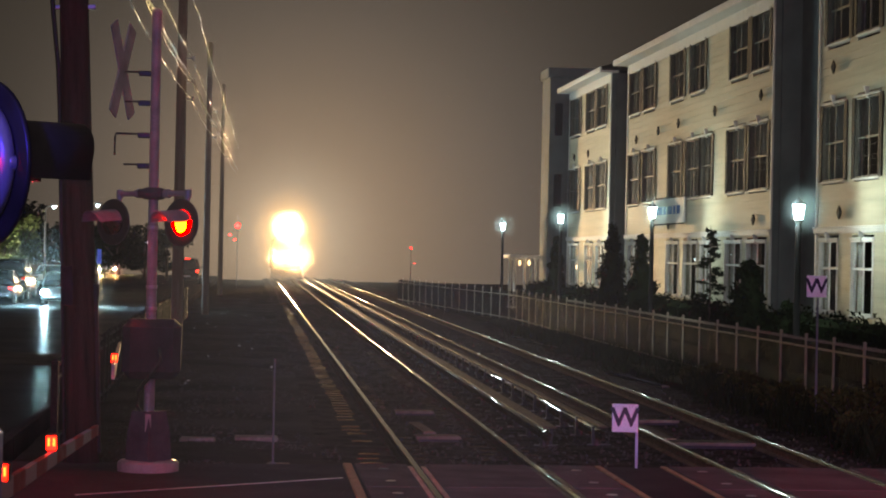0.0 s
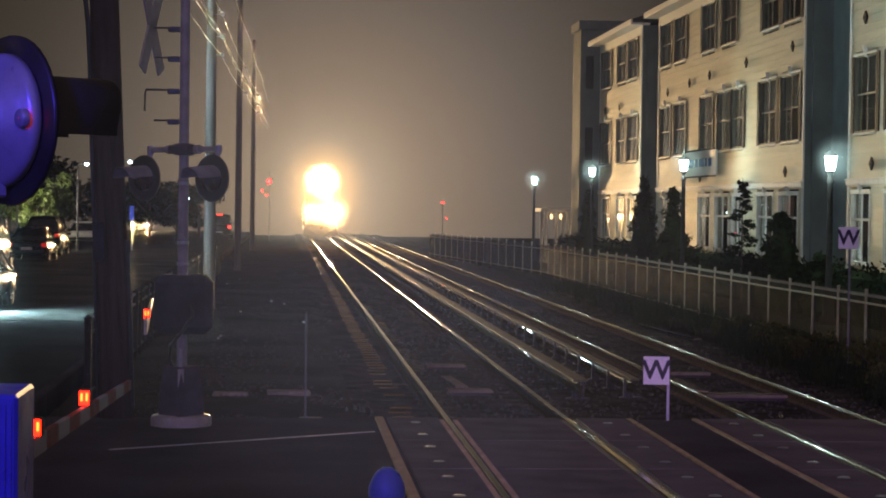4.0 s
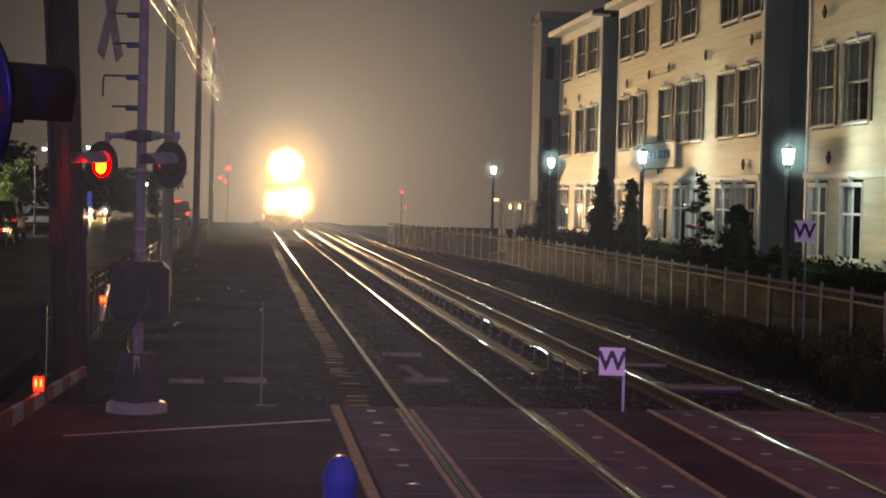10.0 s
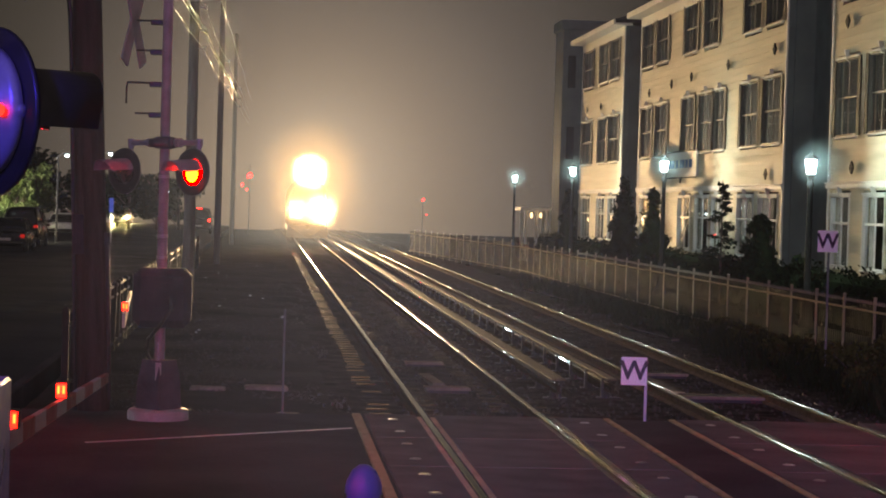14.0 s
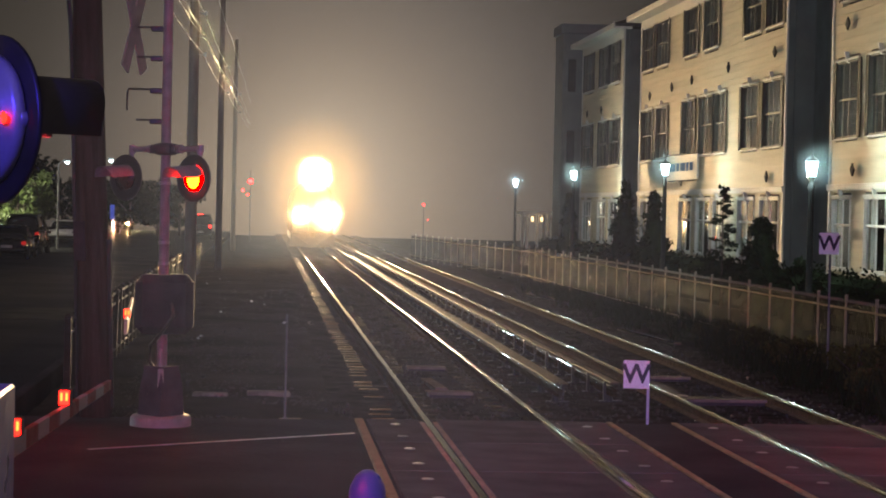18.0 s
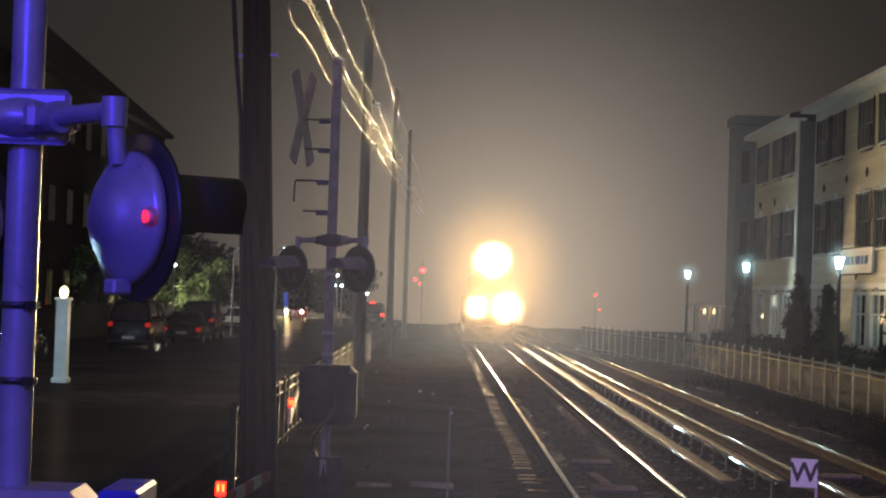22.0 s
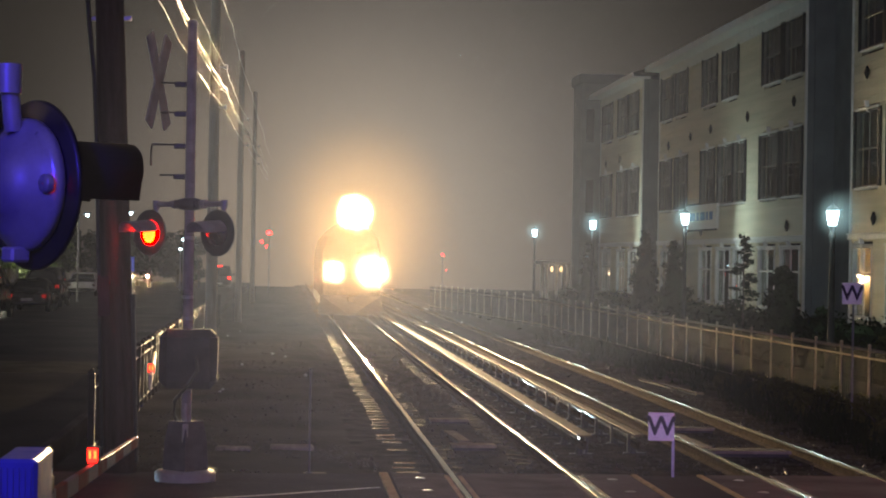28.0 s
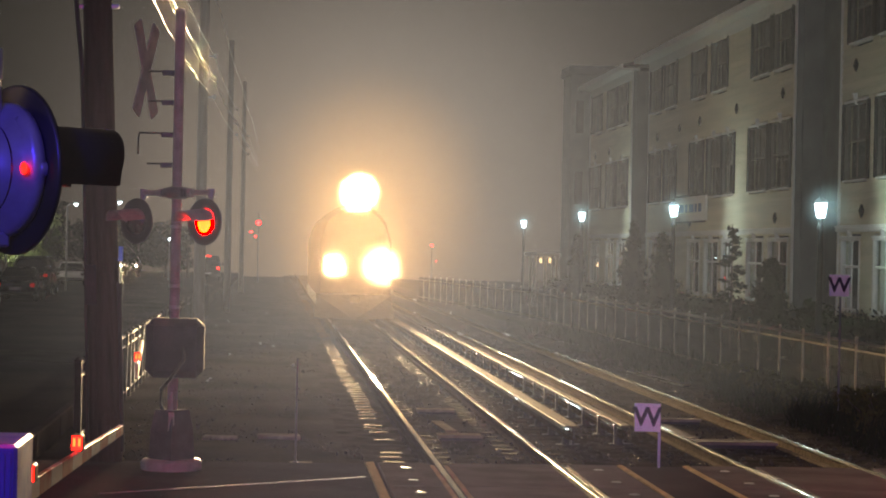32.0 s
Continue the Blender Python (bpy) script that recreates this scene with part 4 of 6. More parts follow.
def signal_lamp(root, x, z, flash_side, hood=0.36, low=-16, glow="red_on", droop=0.08):
    """A flashing lamp: plate, housing, hood, lens and the shutter that covers it. It faces -y."""
    face = pose(x, -0.1, z, 90, 0, 0)
    g = Geo().lathe([(0.001, -0.012), (0.27, -0.012), (0.275, -0.004), (0.275, 0.006), (0.262, 0.01), (0.155, 0.0)], face, 40)
    plate = part("backplate", g, M["black"], root, "round black backplate")
    h = Geo().lathe([(0.2, -0.012), (0.215, -0.02), (0.215, -0.045), (0.2, -0.06), (0.175, -0.075), (0.15, -0.1), (0.1, -0.112), (0.095, -0.125), (0.001, -0.13)], face, 32)
    h.box(x - 0.035, x + 0.035, -0.1 + 0.03, -0.1 + 0.1, z - 0.25, z - 0.2, 0.008)
    h.box(x + 0.165, x + 0.205, -0.1 + 0.03, -0.1 + 0.075, z - 0.04, z + 0.04, 0.006)
    part("housing", h, M["white_paint"], plate, "domed cast housing")
    # hood: open below
    n = 22
    vs, fs = [], []
    for j in range(2):
        for i in range(n + 1):
            a = math.radians(low + (180 - 2 * low) * i / n)
            d = hood * (1.0 if j else 0.0) * (0.86 + 0.14 * math.sin(max(0, min(math.pi, a))))
            vs.append((x + 0.152 * math.cos(a), -0.1 - d, z + 0.152 * math.sin(a) - droop * d))
    k = len(vs)
    vs += [(x + (px - x) * 0.96, py, z + (pz - z) * 0.96) for px, py, pz in vs]
    w = n + 1
    for i in range(n):
        fs += [(i, i + 1, w + i + 1, w + i), (k + i + 1, k + i, k + w + i, k + w + i + 1), (w + i, w + i + 1, k + w + i + 1, k + w + i)]
    part("hood", Geo().add(vs, fs, True), M["lit_hood" if glow == "red_on" else "hood"], plate, "long dark hood")
    lens = part("lens", Geo().lathe([(0.001, 0.012), (0.08, 0.009), (0.146, 0.0)], pose(x, -0.1, z, 90, 0, 0), 32), M[glow], plate, "red lens")
    part("lens_core", Geo().lathe([(0.001, 0.016), (0.06, 0.0145), (0.112, 0.011)], pose(x, -0.1, z - 0.02, 90, 0, 0), 24), M["amber_on"], plate)
    # added cover slides over the glowing lens to imitate its unlit phase
    cover = Geo().lathe([(0.001, 0.012), (0.08, 0.01), (0.149, 0.0), (0.151, -0.075)], pose(x, -0.1, z, 90, 0, 0), 32)
    sh = part("shutter_lens", cover, M["lens_off"], plate, "dark cover sliding over the glowing lens")
    shutters.append((sh, flash_side, -0.045, 0.03))
    # bracket up to the arm
    part("bracket", Geo().cyl((x, -0.02, z + 0.17), (x, 0.0, z + 0.34), 0.03, 0.03, 12).cyl((x, 0, z + 0.29), (x, 0, z + 0.385), 0.042, n=14), M["white_paint"], plate)
    return plate


# far signal's hoods painted paler to show the lens's red light
M["lit_hood"] = material("lit_hood_paint", (0.2, 0.19, 0.19), 0.75, vary=0.3, bump=0.06, spec=0.1)
M["hood"] = material("dark_hood_paint", (0.05, 0.048, 0.05), 0.6, vary=0.25, bump=0.05)
M["white_paint"] = material("aluminium_paint", (0.30, 0.30, 0.33), 0.36, metal=0.3, vary=0.18, scale=7, bump=0.08)


M["grimy_paint"] = material("grimy_aluminium_paint", (0.30, 0.28, 0.28), 0.55, metal=0.1, vary=0.35, scale=6, bump=0.12)
REACH = 0.61


def crossing_signal(x, y, yaw, height, sides, label, reach=0.54, za=3.30, paint="grimy_paint", glow=("red_on", "red_on")):
    finish = M[paint]
    root = thing("crossing_signal", pose(x, y, -0.05, 0, 0, yaw), label, "crossing signal", "crossing signals")
    part("mast", Geo().cyl((0, 0, 0.3), (0, 0, height), 0.062, 0.056, 20).lathe([(0.062, height), (0.066, height + 0.02), (0.04, height + 0.06), (0.001, height + 0.07)], None, 20), finish, root, "aluminium mast")
    g = Geo().lathe([(0.36, 0.0), (0.36, 0.13), (0.33, 0.16), (0.001, 0.165)], None, 28)
    part("foundation", g, finish, root, "round concrete foundation")
    g = Geo()
    g.add([(sx * w, sy * w, z) for w, z in ((0.19, 0.16), (0.175, 0.5), (0.14, 0.74)) for sx, sy in ((-1, -1), (1, -1), (1, 1), (-1, 1))],
          [(4 * k + i, 4 * k + (i + 1) % 4, 4 * k + 4 + (i + 1) % 4, 4 * k + 4 + i) for k in range(2) for i in range(4)] + [(8, 9, 10, 11)])
    part("junction_base", g, M["junction"], root, "flared cast junction base")
    part("cover_strip", Geo().box(-0.035, 0.035, -0.212, -0.2, 0.2, 0.72, 0.006, pose(0, 0, 0, 0, 0, -yaw)), finish, root)
    # arm with its hub
    hub = Geo().lathe([(0.001, -0.075), (0.1, -0.07), (0.17, -0.035), (0.18, 0.0), (0.17, 0.035), (0.1, 0.07), (0.001, 0.075)], pose(0, 0, za), 24)
    hub.box(-0.2, 0.2, -0.09, 0.09, za - 0.05, za + 0.05, 0.02)
    part("hub", hub, M["junction"] if paint == "grimy_paint" else finish, root, "cast arm hub")
    arm = Geo().cyl((-reach - 0.025, 0, za), (-0.12, 0, za), 0.033, n=14).cyl((0.12, 0, za), (reach + 0.025, 0, za), 0.033, n=14)
    for s in (-1, 1):
        arm.cyl((s * 0.2, 0, za), (s * 0.26, 0, za), 0.055, n=14)
        for q in (-0.03, 0.03):
            arm.cyl((s * 0.24, -0.06, za + q), (s * 0.24, -0.075, za + q), 0.012, n=8)
    part("crossarm", arm, finish, root)
    for s in (-1, 1):
        signal_lamp(root, s * reach, za - 0.34, sides[0] if s < 0 else sides[1], 0.36 if paint == "white_paint" else 0.40, -16 if paint == "white_paint" else 8, glow[0] if s < 0 else glow[1], 0.0 if paint == "white_paint" else 0.08)
    return root


# far signal, facing the street
far_sig = crossing_signal(-1.2, 23.55, -43, 5.42, (0, 1), "aluminium crossing signal mast with twin flashing lamps", 0.57)
own = set(far_sig.children)
# crossbuck, seen from behind at the top
for a in (62, -62):
    # lighter paint on the blades stands in for the haze before them
    part("crossbuck_blade", Geo().box(-0.6, 0.6, -0.012, 0.012, -0.1, 0.1, 0.004, pose(-0.34, -0.2, 4.75, 0, a, 108)), M["grimy_paint"], far_sig, "crossbuck blade painted lighter for haze")
for z in (3.62, 3.98, 4.36, 4.71):
    g = Geo().box(-0.2, -0.055, -0.035, 0.035, z - 0.03, z + 0.035, 0.01, pose(0, 0, 0, 0, 0, 37)).cyl((-0.3, -0.2, z + 0.02), (-0.1, -0.08, z + 0.02), 0.012, n=8)
    part("step_bracket", g, M["black"], far_sig, "dark step bracket")
g = Geo().pipe([(-0.22, -0.16, 4.0), (-0.36, -0.27, 4.0), (-0.37, -0.28, 3.95), (-0.37, -0.28, 3.75)], 0.014, 8)
part("bell_bracket", g, M["black"], far_sig)
# gate machine behind the mast
mech = Geo().box(-0.32, 0.36, -0.2, 0.3, 1.12, 1.82, 0.09, pose(0, 0, 0, 0, 0, 37))
part("gate_machine", mech, M["case"], far_sig, "grey gate machine case")
part("cable", Geo().pipe([(0.16, -0.05, 1.6), (0.26, -0.12, 1.35), (0.1, -0.16, 1.12), (-0.08, -0.12, 0.98), (-0.1, -0.1, 0.8), (0.02, -0.1, 0.62)], 0.022, 8), M["black"], far_sig, "black cable loop")
part("conduit", Geo().cyl((0.08, -0.12, 0.2), (0.08, -0.12, 0.95), 0.02, n=10), M["galv"], far_sig)
for z in (2.9, 2.2, 1.95):
    part("band", Geo().lathe([(0.066, -0.02), (0.068, -0.015), (0.068, 0.015), (0.066, 0.02)], pose(0, 0, z), 18), M["galv"], far_sig)

for o in set(far_sig.children) - own:
    o.matrix_basis = pose(0, 0, 0, 0, 0, 6) @ o.matrix_basis
near_sig = crossing_signal(-1.345, 6.9, 129, 5.6, (1, 1), "aluminium crossing signal mast bathed in blue light", REACH, 3.26, "white_paint", ("red_side", "red_beam"))
# its unseen outer lamp, turned down the street and overbright to redden the far mast
outer = [o for o in near_sig.children if o.name.startswith("backplate")][1]
outer.matrix_basis = pose(REACH, 0, 0, 0, 0, 68) @ pose(-REACH, 0, 0)
for z in (4.2, 3.9, 2.62, 2.36):
    part("band", Geo().lathe([(0.066, -0.012), (0.071, -0.01), (0.071, 0.01), (0.066, 0.012)], pose(0, 0, z), 18).box(-0.09, -0.06, -0.02, 0.02, z - 0.015, z + 0.015, 0.003), M["black"], near_sig, "steel strap")
part("clamp_plate", Geo().box(-0.17, 0.17, -0.1, -0.075, 3.17, 3.36, 0.02, pose(0, 0, 0, 0, 0, -129)), M["white_paint"], near_sig)
mach = Geo().box(-0.66, 0.3, -0.25, 0.2, 1.28, 2.0, 0.07, pose(0, 0, 0, 0, 0, -129))
part("gate_machine", mach, M["white_paint"], near_sig, "rounded gate machine case")
part("machine_door", Geo().box(-0.2, 0.22, -0.272, -0.256, 1.36, 1.9, 0.02, pose(0, 0, 0, 0, 0, -129)), M["white_paint"], near_sig)
cnt = Geo().box(0.31, 0.45, -0.1, 0.35, 1.1, 2.0, 0.012, pose(0, 0, 0, 0, 0, -129))
cw = part("counterweight", cnt, M["blue_lit_paint"], near_sig, "stacked counterweight plates coloured as under blue light")
for k in range(6):
    part("weight_rib", Geo().box(0.325 + 0.02 * k, 0.33 + 0.02 * k, -0.108, -0.1, 1.12, 1.97, 0.0, pose(0, 0, 0, 0, 0, -129)), M["blue_lit_paint"], cw)
part("knob", Geo().lathe([(0.001, -0.04), (0.03, -0.03), (0.04, 0), (0.03, 0.03), (0.001, 0.04)], pose(0, 0, 0, 0, 0, -129) @ pose(0.44, -0.14, 1.55), 14), M["white_paint"], near_sig)
side_sig = crossing_signal(10.8, 20.5, -90, 4.2, (1, 0), "aluminium crossing signal mast across the tracks", 0.54, 3.2, "grimy_paint", ("red_side", "red_side"))
# small red tell-tale in the lamp's back
tell = Geo().lathe([(0.001, -0.006), (0.018, -0.004), (0.02, 0.0)], pose(-REACH - 0.19, -0.1 + 0.085, 2.92, -90, 0, 0), 12)
tl = part("tell_tale", tell, M["red_small"], near_sig, "small red tell-tale")
# added cover that hides the glowing tell-tale between flashes
tc = part("tell_tale_cover", Geo().lathe([(0.001, 0.004), (0.027, 0.003), (0.031, -0.003), (0.031, -0.02)], pose(-REACH - 0.19, -0.1 + 0.085, 2.92, -90, 0, 0), 14), M["white_paint"], near_sig)
shutters.append((tc, 1, 0.0, -0.05))


# ---- gate arms ----
def gate_arm(p, q, lights, label):
    p, q = Vector(p), Vector(q)
    root = thing("gate_arm", look(p, q) @ pose(0, 0, 0, -90, 0, 0), label, "gate arm", "gate arms")
    L = (q - p).length
    n = int(L / 0.42)
    for k in range(n):
        a, b = L * k / n, L * (k + 1) / n
        h0, h1 = 0.09 - 0.05 * a / L, 0.09 - 0.05 * b / L
        g = Geo().box(-0.02, 0.02, a, b, -h1, h1, 0.004)
        part("stripe", g, M["redstripe"] if k % 2 else M["arm_white"], root, "red stripe" if k % 2 else "white stripe")
    for d in lights:
        lg = part("gate_light", Geo().box(-0.042, 0.042, d - 0.05, d + 0.05, 0.05, 0.17, 0.012), M["black"], root)
        for s in (-0.018, 0.018):
            part("lens", Geo().box(s - 0.008, s + 0.008, d - 0.06, d - 0.057, 0.09, 0.145, 0.001), M["red_hot"], lg)
        part("lens_cup", Geo().box(-0.036, 0.036, d - 0.056, d - 0.0505, 0.06, 0.162, 0.004), M["red_small"], lg, "lit red lens")
    return root


M["red_hot"] = glowing("hot_red_filament", (1.0, 0.10, 0.015), 6)
gate_arm((-1.75, 7.75, 1.13), (-1.25, 16.2, 1.13), (4.41, 6.26), "lowered gate arm with red and white stripes and red lamps")
gate_arm((-1.62, 23.4, 1.15), (-2.05, 31.0, 1.1), (1.1,), "lowered gate arm of the far signal with a red lamp")

# ---- utility poles and wires ----
def utility_pole(x, y, r, height, lean, label):
    root = thing("utility_pole", pose(x, y, -0.1, 0, lean, 0), label, "utility pole", "utility poles")
    g = Geo()
    rings = [(r * (1.06 - 0.32 * k / 10), height * k / 10) for k in range(11)]
    g.lathe(rings + [(0.001, height + 0.02)], None, 18)
    part("shaft", g, M["pole"] if y < 30 else M["hazed_pole"], root, "weathered wooden shaft, lightened for haze on the far poles")
    return root


def rise(z, y):
    return z + 0.024 * (y - 50)


POLES = ((-2.03, 24.4, 0.195, 11.0, -2.2), (-1.95, 51.5, 0.15, 10.2, 0), (-1.95, 82, 0.14, 11.2, 0), (-1.95, 117, 0.14, 12.4, 0))
for n, (x, y, r, h, lean) in enumerate(POLES):
    root = utility_pole(x, y, r, h, lean, "tall dark wooden utility pole beside the street railing")
    if n == 0:
        part("riser_cable", Geo().pipe([(-0.34, -0.02, 9.5), (-0.30, -0.03, 6.8), (-0.25, -0.04, 5.6), (-0.20, -0.05, 4.9), (-0.19, -0.06, 4.0), (-0.2, -0.06, 0)], 0.03, 8), M["black"], root, "black riser cable")
        part("conduit", Geo().cyl((0.2, -0.05, 0.2), (0.2, -0.05, 2.1), 0.03, n=10).cyl((0.2, -0.05, 2.1), (0.2, -0.05, 2.25), 0.045, n=10), M["black"], root)
        part("notice_plate", Geo().box(-0.2, -0.06, -0.225, -0.215, 2.0, 2.48, 0.003), M["case"], root, "dark worn notice plate")
        for z in (5.6, 7.6):
            part("cable_clamp", Geo().box(-0.26, 0.26, -0.03, 0.03, z, z + 0.05, 0.005), M["galv"], root)
    else:
        for z in (7.5, 6.92, 6.45):
            zz = rise(z, y) + 0.1
            part("insulator", Geo().lathe([(0.02, -0.07), (0.045, -0.05), (0.03, -0.02), (0.045, 0.02), (0.02, 0.05), (0.001, 0.06)], pose(0.29, 0, zz), 12), M["dirty_white"], root)
            part("bracket", Geo().box(0.0, 0.3, -0.02, 0.02, zz - 0.03, zz, 0.004), M["galv"], root)

WIRES = ((7.5, 0.27, 0.006, 0.16), (6.92, 0.29, 0.0105, 0.12), (6.80, 0.32, 0.0055, 0.2), (6.45, 0.25, 0.006, 0.14), (8.6, 0.42, 0.0055, 0.2))
stops = [13] + [p[1] for p in POLES] + [184]
for z, dx, r, sag in WIRES:
    pts = []
    for a, b in zip(stops, stops[1:]):
        for k in range(14):
            t = k / 14
            y = a + (b - a) * t
            pts.append((-1.95 + dx + 0.012 * math.sin(y), y, rise(z, y) - 4 * sag * t * (1 - t) + max(0, 23.1 - y) * 0.15))
    single("overhead_wire", Geo().pipe(pts, r, 6), M["wire"], "sagging bare overhead wire lit by the headlamps", "wire", group="overhead wires")
# twisted messenger: short lashings along the main cable
g = Geo()
for k in range(170):
    y = 24 + k * 0.55
    seg = [i for i in range(len(stops) - 1) if stops[i] <= y < stops[i + 1]][0]
    t = (y - stops[seg]) / (stops[seg + 1] - stops[seg])
    g.cyl((-1.95 + 0.29 + 0.02 * math.sin(y), y, rise(6.92, y) - 0.48 * t * (1 - t) - 0.05), (-1.95 + 0.29 + 0.02 * math.sin(y), y + 0.12, rise(6.92, y) - 0.48 * t * (1 - t) + 0.05), 0.008, n=6)
single("cable_lashing", g, M["wire"], "row of small lashings along the thick cable", "wire", kind="stuff")

# ---- railing by the street ----
railing = thing("railing", pose(-2.6, 26.6, -0.1), "black metal railing between street and verge", "railing")
post = Geo().box(-0.045, 0.045, -0.045, 0.045, 0, 1.16, 0.008).mesh("post", M["fence"])
cap = Geo().box(-0.055, 0.055, -0.055, 0.055, 1.161, 1.185, 0.006).lathe([(0.045, 1.185), (0.03, 1.21), (0.001, 1.225)], None, 8).mesh("post_cap", M["fence"])
bar = Geo().box(-0.02, 0.02, 0.046, 0.98, 1.1, 1.145, 0.006).mesh("top_rail", M["fence"])
bar2 = Geo().box(-0.02, 0.02, 0.046, 0.98, 0.13, 0.17, 0.006).mesh("bottom_rail", M["fence"])
bar3 = Geo().box(-0.02, 0.02, 0.046, 0.98, 0.93, 0.97, 0.006).mesh("middle_rail", M["fence"])
for k in range(52):
    y = 1.026 * k
    lean = 1.2 * math.sin(k * 1.7)
    p = part("post", post, None, railing, m=pose(0, y, 0, 0, lean, 0))
    part("post_cap", cap, None, p)
    for nm, b in (("top_rail", bar), ("middle_rail", bar3), ("bottom_rail", bar2)):
        part(nm, b, None, railing, m=pose(0, y, 0))


def loft(stations, n=20, power=0.42):
    """A closed rounded body: stations (y, half width at the foot, half width at the top, z0, z1)."""
    g = Geo()
    vs = []
    for y, wb, wt, z0, z1 in stations:
        for i in range(n):
            a = 2 * math.pi * i / n
            c, q = math.cos(a), math.sin(a)
            h = math.copysign(abs(q) ** power, q)
            w = wb + (wt - wb) * (h + 1) / 2
            vs.append((w * math.copysign(abs(c) ** power, c), y, (z0 + z1) / 2 + h * (z1 - z0) / 2))
    m = len(stations)
    fs = [(k * n + i, k * n + (i + 1) % n, (k + 1) * n + (i + 1) % n, (k + 1) * n + i) for k in range(m - 1) for i in range(n)]
    fs += [tuple(reversed(range(n))), tuple(range((m - 1) * n, m * n))]
    return g.add(vs, fs, True)


def car(x, y, yaw, paint, label, tall=1.5, length=4.5, lights="none", long_cabin=False):
    """A car whose front points to -y."""
    root = thing("car", pose(x, y, -0.04, 0, 0, yaw), label, "car", "cars")
    w, L = 0.9, length
    waist = tall * 0.62
    part("body", loft([(0.0, 0.66, 0.6, 0.36, 0.62), (0.08, 0.78, 0.7, 0.28, 0.72), (0.35, 0.87, 0.8, 0.24, 0.8), (0.85, w, 0.84, 0.24, waist - 0.1), (1.3, w, 0.86, 0.24, waist), (L * 0.55, w, 0.88, 0.24, waist + 0.02),
                       (L - 0.55, w, 0.87, 0.26, waist + 0.01), (L - 0.15, 0.86, 0.82, 0.3, waist - 0.03), (L - 0.03, 0.8, 0.76, 0.36, waist - 0.1), (L, 0.72, 0.66, 0.42, waist - 0.18)]), paint, root)
    r0 = L - 0.12 if long_cabin else L - 0.45
    r1 = r0 - (0.22 if long_cabin else 0.7)
    part("cabin", loft([(1.0, 0.8, 0.78, waist - 0.1, waist + 0.02), (1.4, 0.84, 0.7, waist - 0.1, waist + (tall - waist) * 0.6), (1.8, 0.85, 0.64, waist - 0.1, tall - 0.03), (2.4, 0.86, 0.64, waist - 0.1, tall),
                        (r1 - 0.3, 0.86, 0.64, waist - 0.1, tall - 0.02), (r1, 0.85, 0.62, waist - 0.1, tall - 0.05), ((r0 + r1) / 2, 0.84, 0.68, waist - 0.1, waist + (tall - waist) * 0.55), (r0, 0.8, 0.76, waist - 0.1, waist + 0.03)]), M["carglass"], root, "dark glazed cabin")
    part("roof_panel", loft([(1.75, 0.5, 0.45, tall - 0.05, tall - 0.015), (2.0, 0.67, 0.6, tall - 0.06, tall + 0.012), (r1 - 0.25, 0.67, 0.6, tall - 0.06, tall + 0.012), (r1 + 0.03, 0.55, 0.5, tall - 0.07, tall - 0.02)], 16), paint, root)
    for sx in (-1, 1):
        for yy, y2 in ((1.06, 1.78), (2.55, 2.5), (r0 - 0.04, r1 - 0.02)):
            part("pillar", Geo().cyl((sx * 0.84, yy, waist - 0.01), (sx * 0.665, y2, tall - 0.05), 0.035, 0.03, 8), paint, root)
        part("mirror", Geo().lathe([(0.001, -0.1), (0.07, -0.07), (0.085, 0), (0.07, 0.07), (0.001, 0.1)], pose(sx * 1.0, 1.55, waist + 0.06, 0, 90, 0), 10), paint, root)
    for sy in (0.85, L - 0.9):
        for sx in (-1, 1):
            ty = part("wheel", Geo().lathe([(0.2, -0.1), (0.31, -0.1), (0.335, -0.06), (0.335, 0.06), (0.31, 0.1), (0.2, 0.1)], pose(sx * (w - 0.09), sy, 0.335, 0, 90, 0), 24), M["tyre"], root)
            part("rim", Geo().lathe([(0.2, 0.09), (0.17, 0.06), (0.001, 0.075)] if sx > 0 else [(0.001, -0.075), (0.17, -0.06), (0.2, -0.09)], pose(sx * (w - 0.09), sy, 0.335, 0, 90, 0), 16), M["rim"], ty)
    for sx in (-1, 1):
        hd = lights in ("cold", "warm")
        part("headlight", loft([(-0.012, 0.1, 0.08, 0.57, 0.65), (0.03, 0.15, 0.13, 0.55, 0.68), (0.2, 0.15, 0.13, 0.56, 0.7)], 12, 0.6).shift(sx * 0.63, 0, 0), M["head_cold"] if lights == "cold" else M["head_warm"] if lights == "warm" else M["carglass"], root, "lit headlight" if hd else "")
        part("tail_light", loft([(L - 0.25, 0.1, 0.1, waist - 0.3, waist - 0.1), (L - 0.02, 0.1, 0.1, waist - 0.29, waist - 0.12), (L + 0.012, 0.07, 0.07, waist - 0.26, waist - 0.15)], 12, 0.5).shift(sx * 0.73, 0, 0), M["tail"] if lights == "tail" else M["tail_dim"] if lights == "dim" else M["lens_off"], root, "lit red tail light" if lights == "tail" else "")
    part("bumper", loft([(L - 0.1, 0.86, 0.84, 0.33, 0.52), (L + 0.05, 0.78, 0.76, 0.35, 0.5)], 14), M["black"], root)
    part("bumper", loft([(-0.05, 0.66, 0.64, 0.3, 0.44), (0.1, 0.8, 0.78, 0.28, 0.46)], 14), M["black"], root)
    part("number_plate", Geo().box(-0.25, 0.25, L + 0.051, L + 0.058, 0.52, 0.64, 0.002), M["dirty_white"], root, "pale number plate")
    if lights == "tail":
        part("brake_light", Geo().box(-0.2, 0.2, r1 - 0.02, r1 + 0.05, tall - 0.05, tall + 0.0), M["tail"], root, "high brake light")
    return root


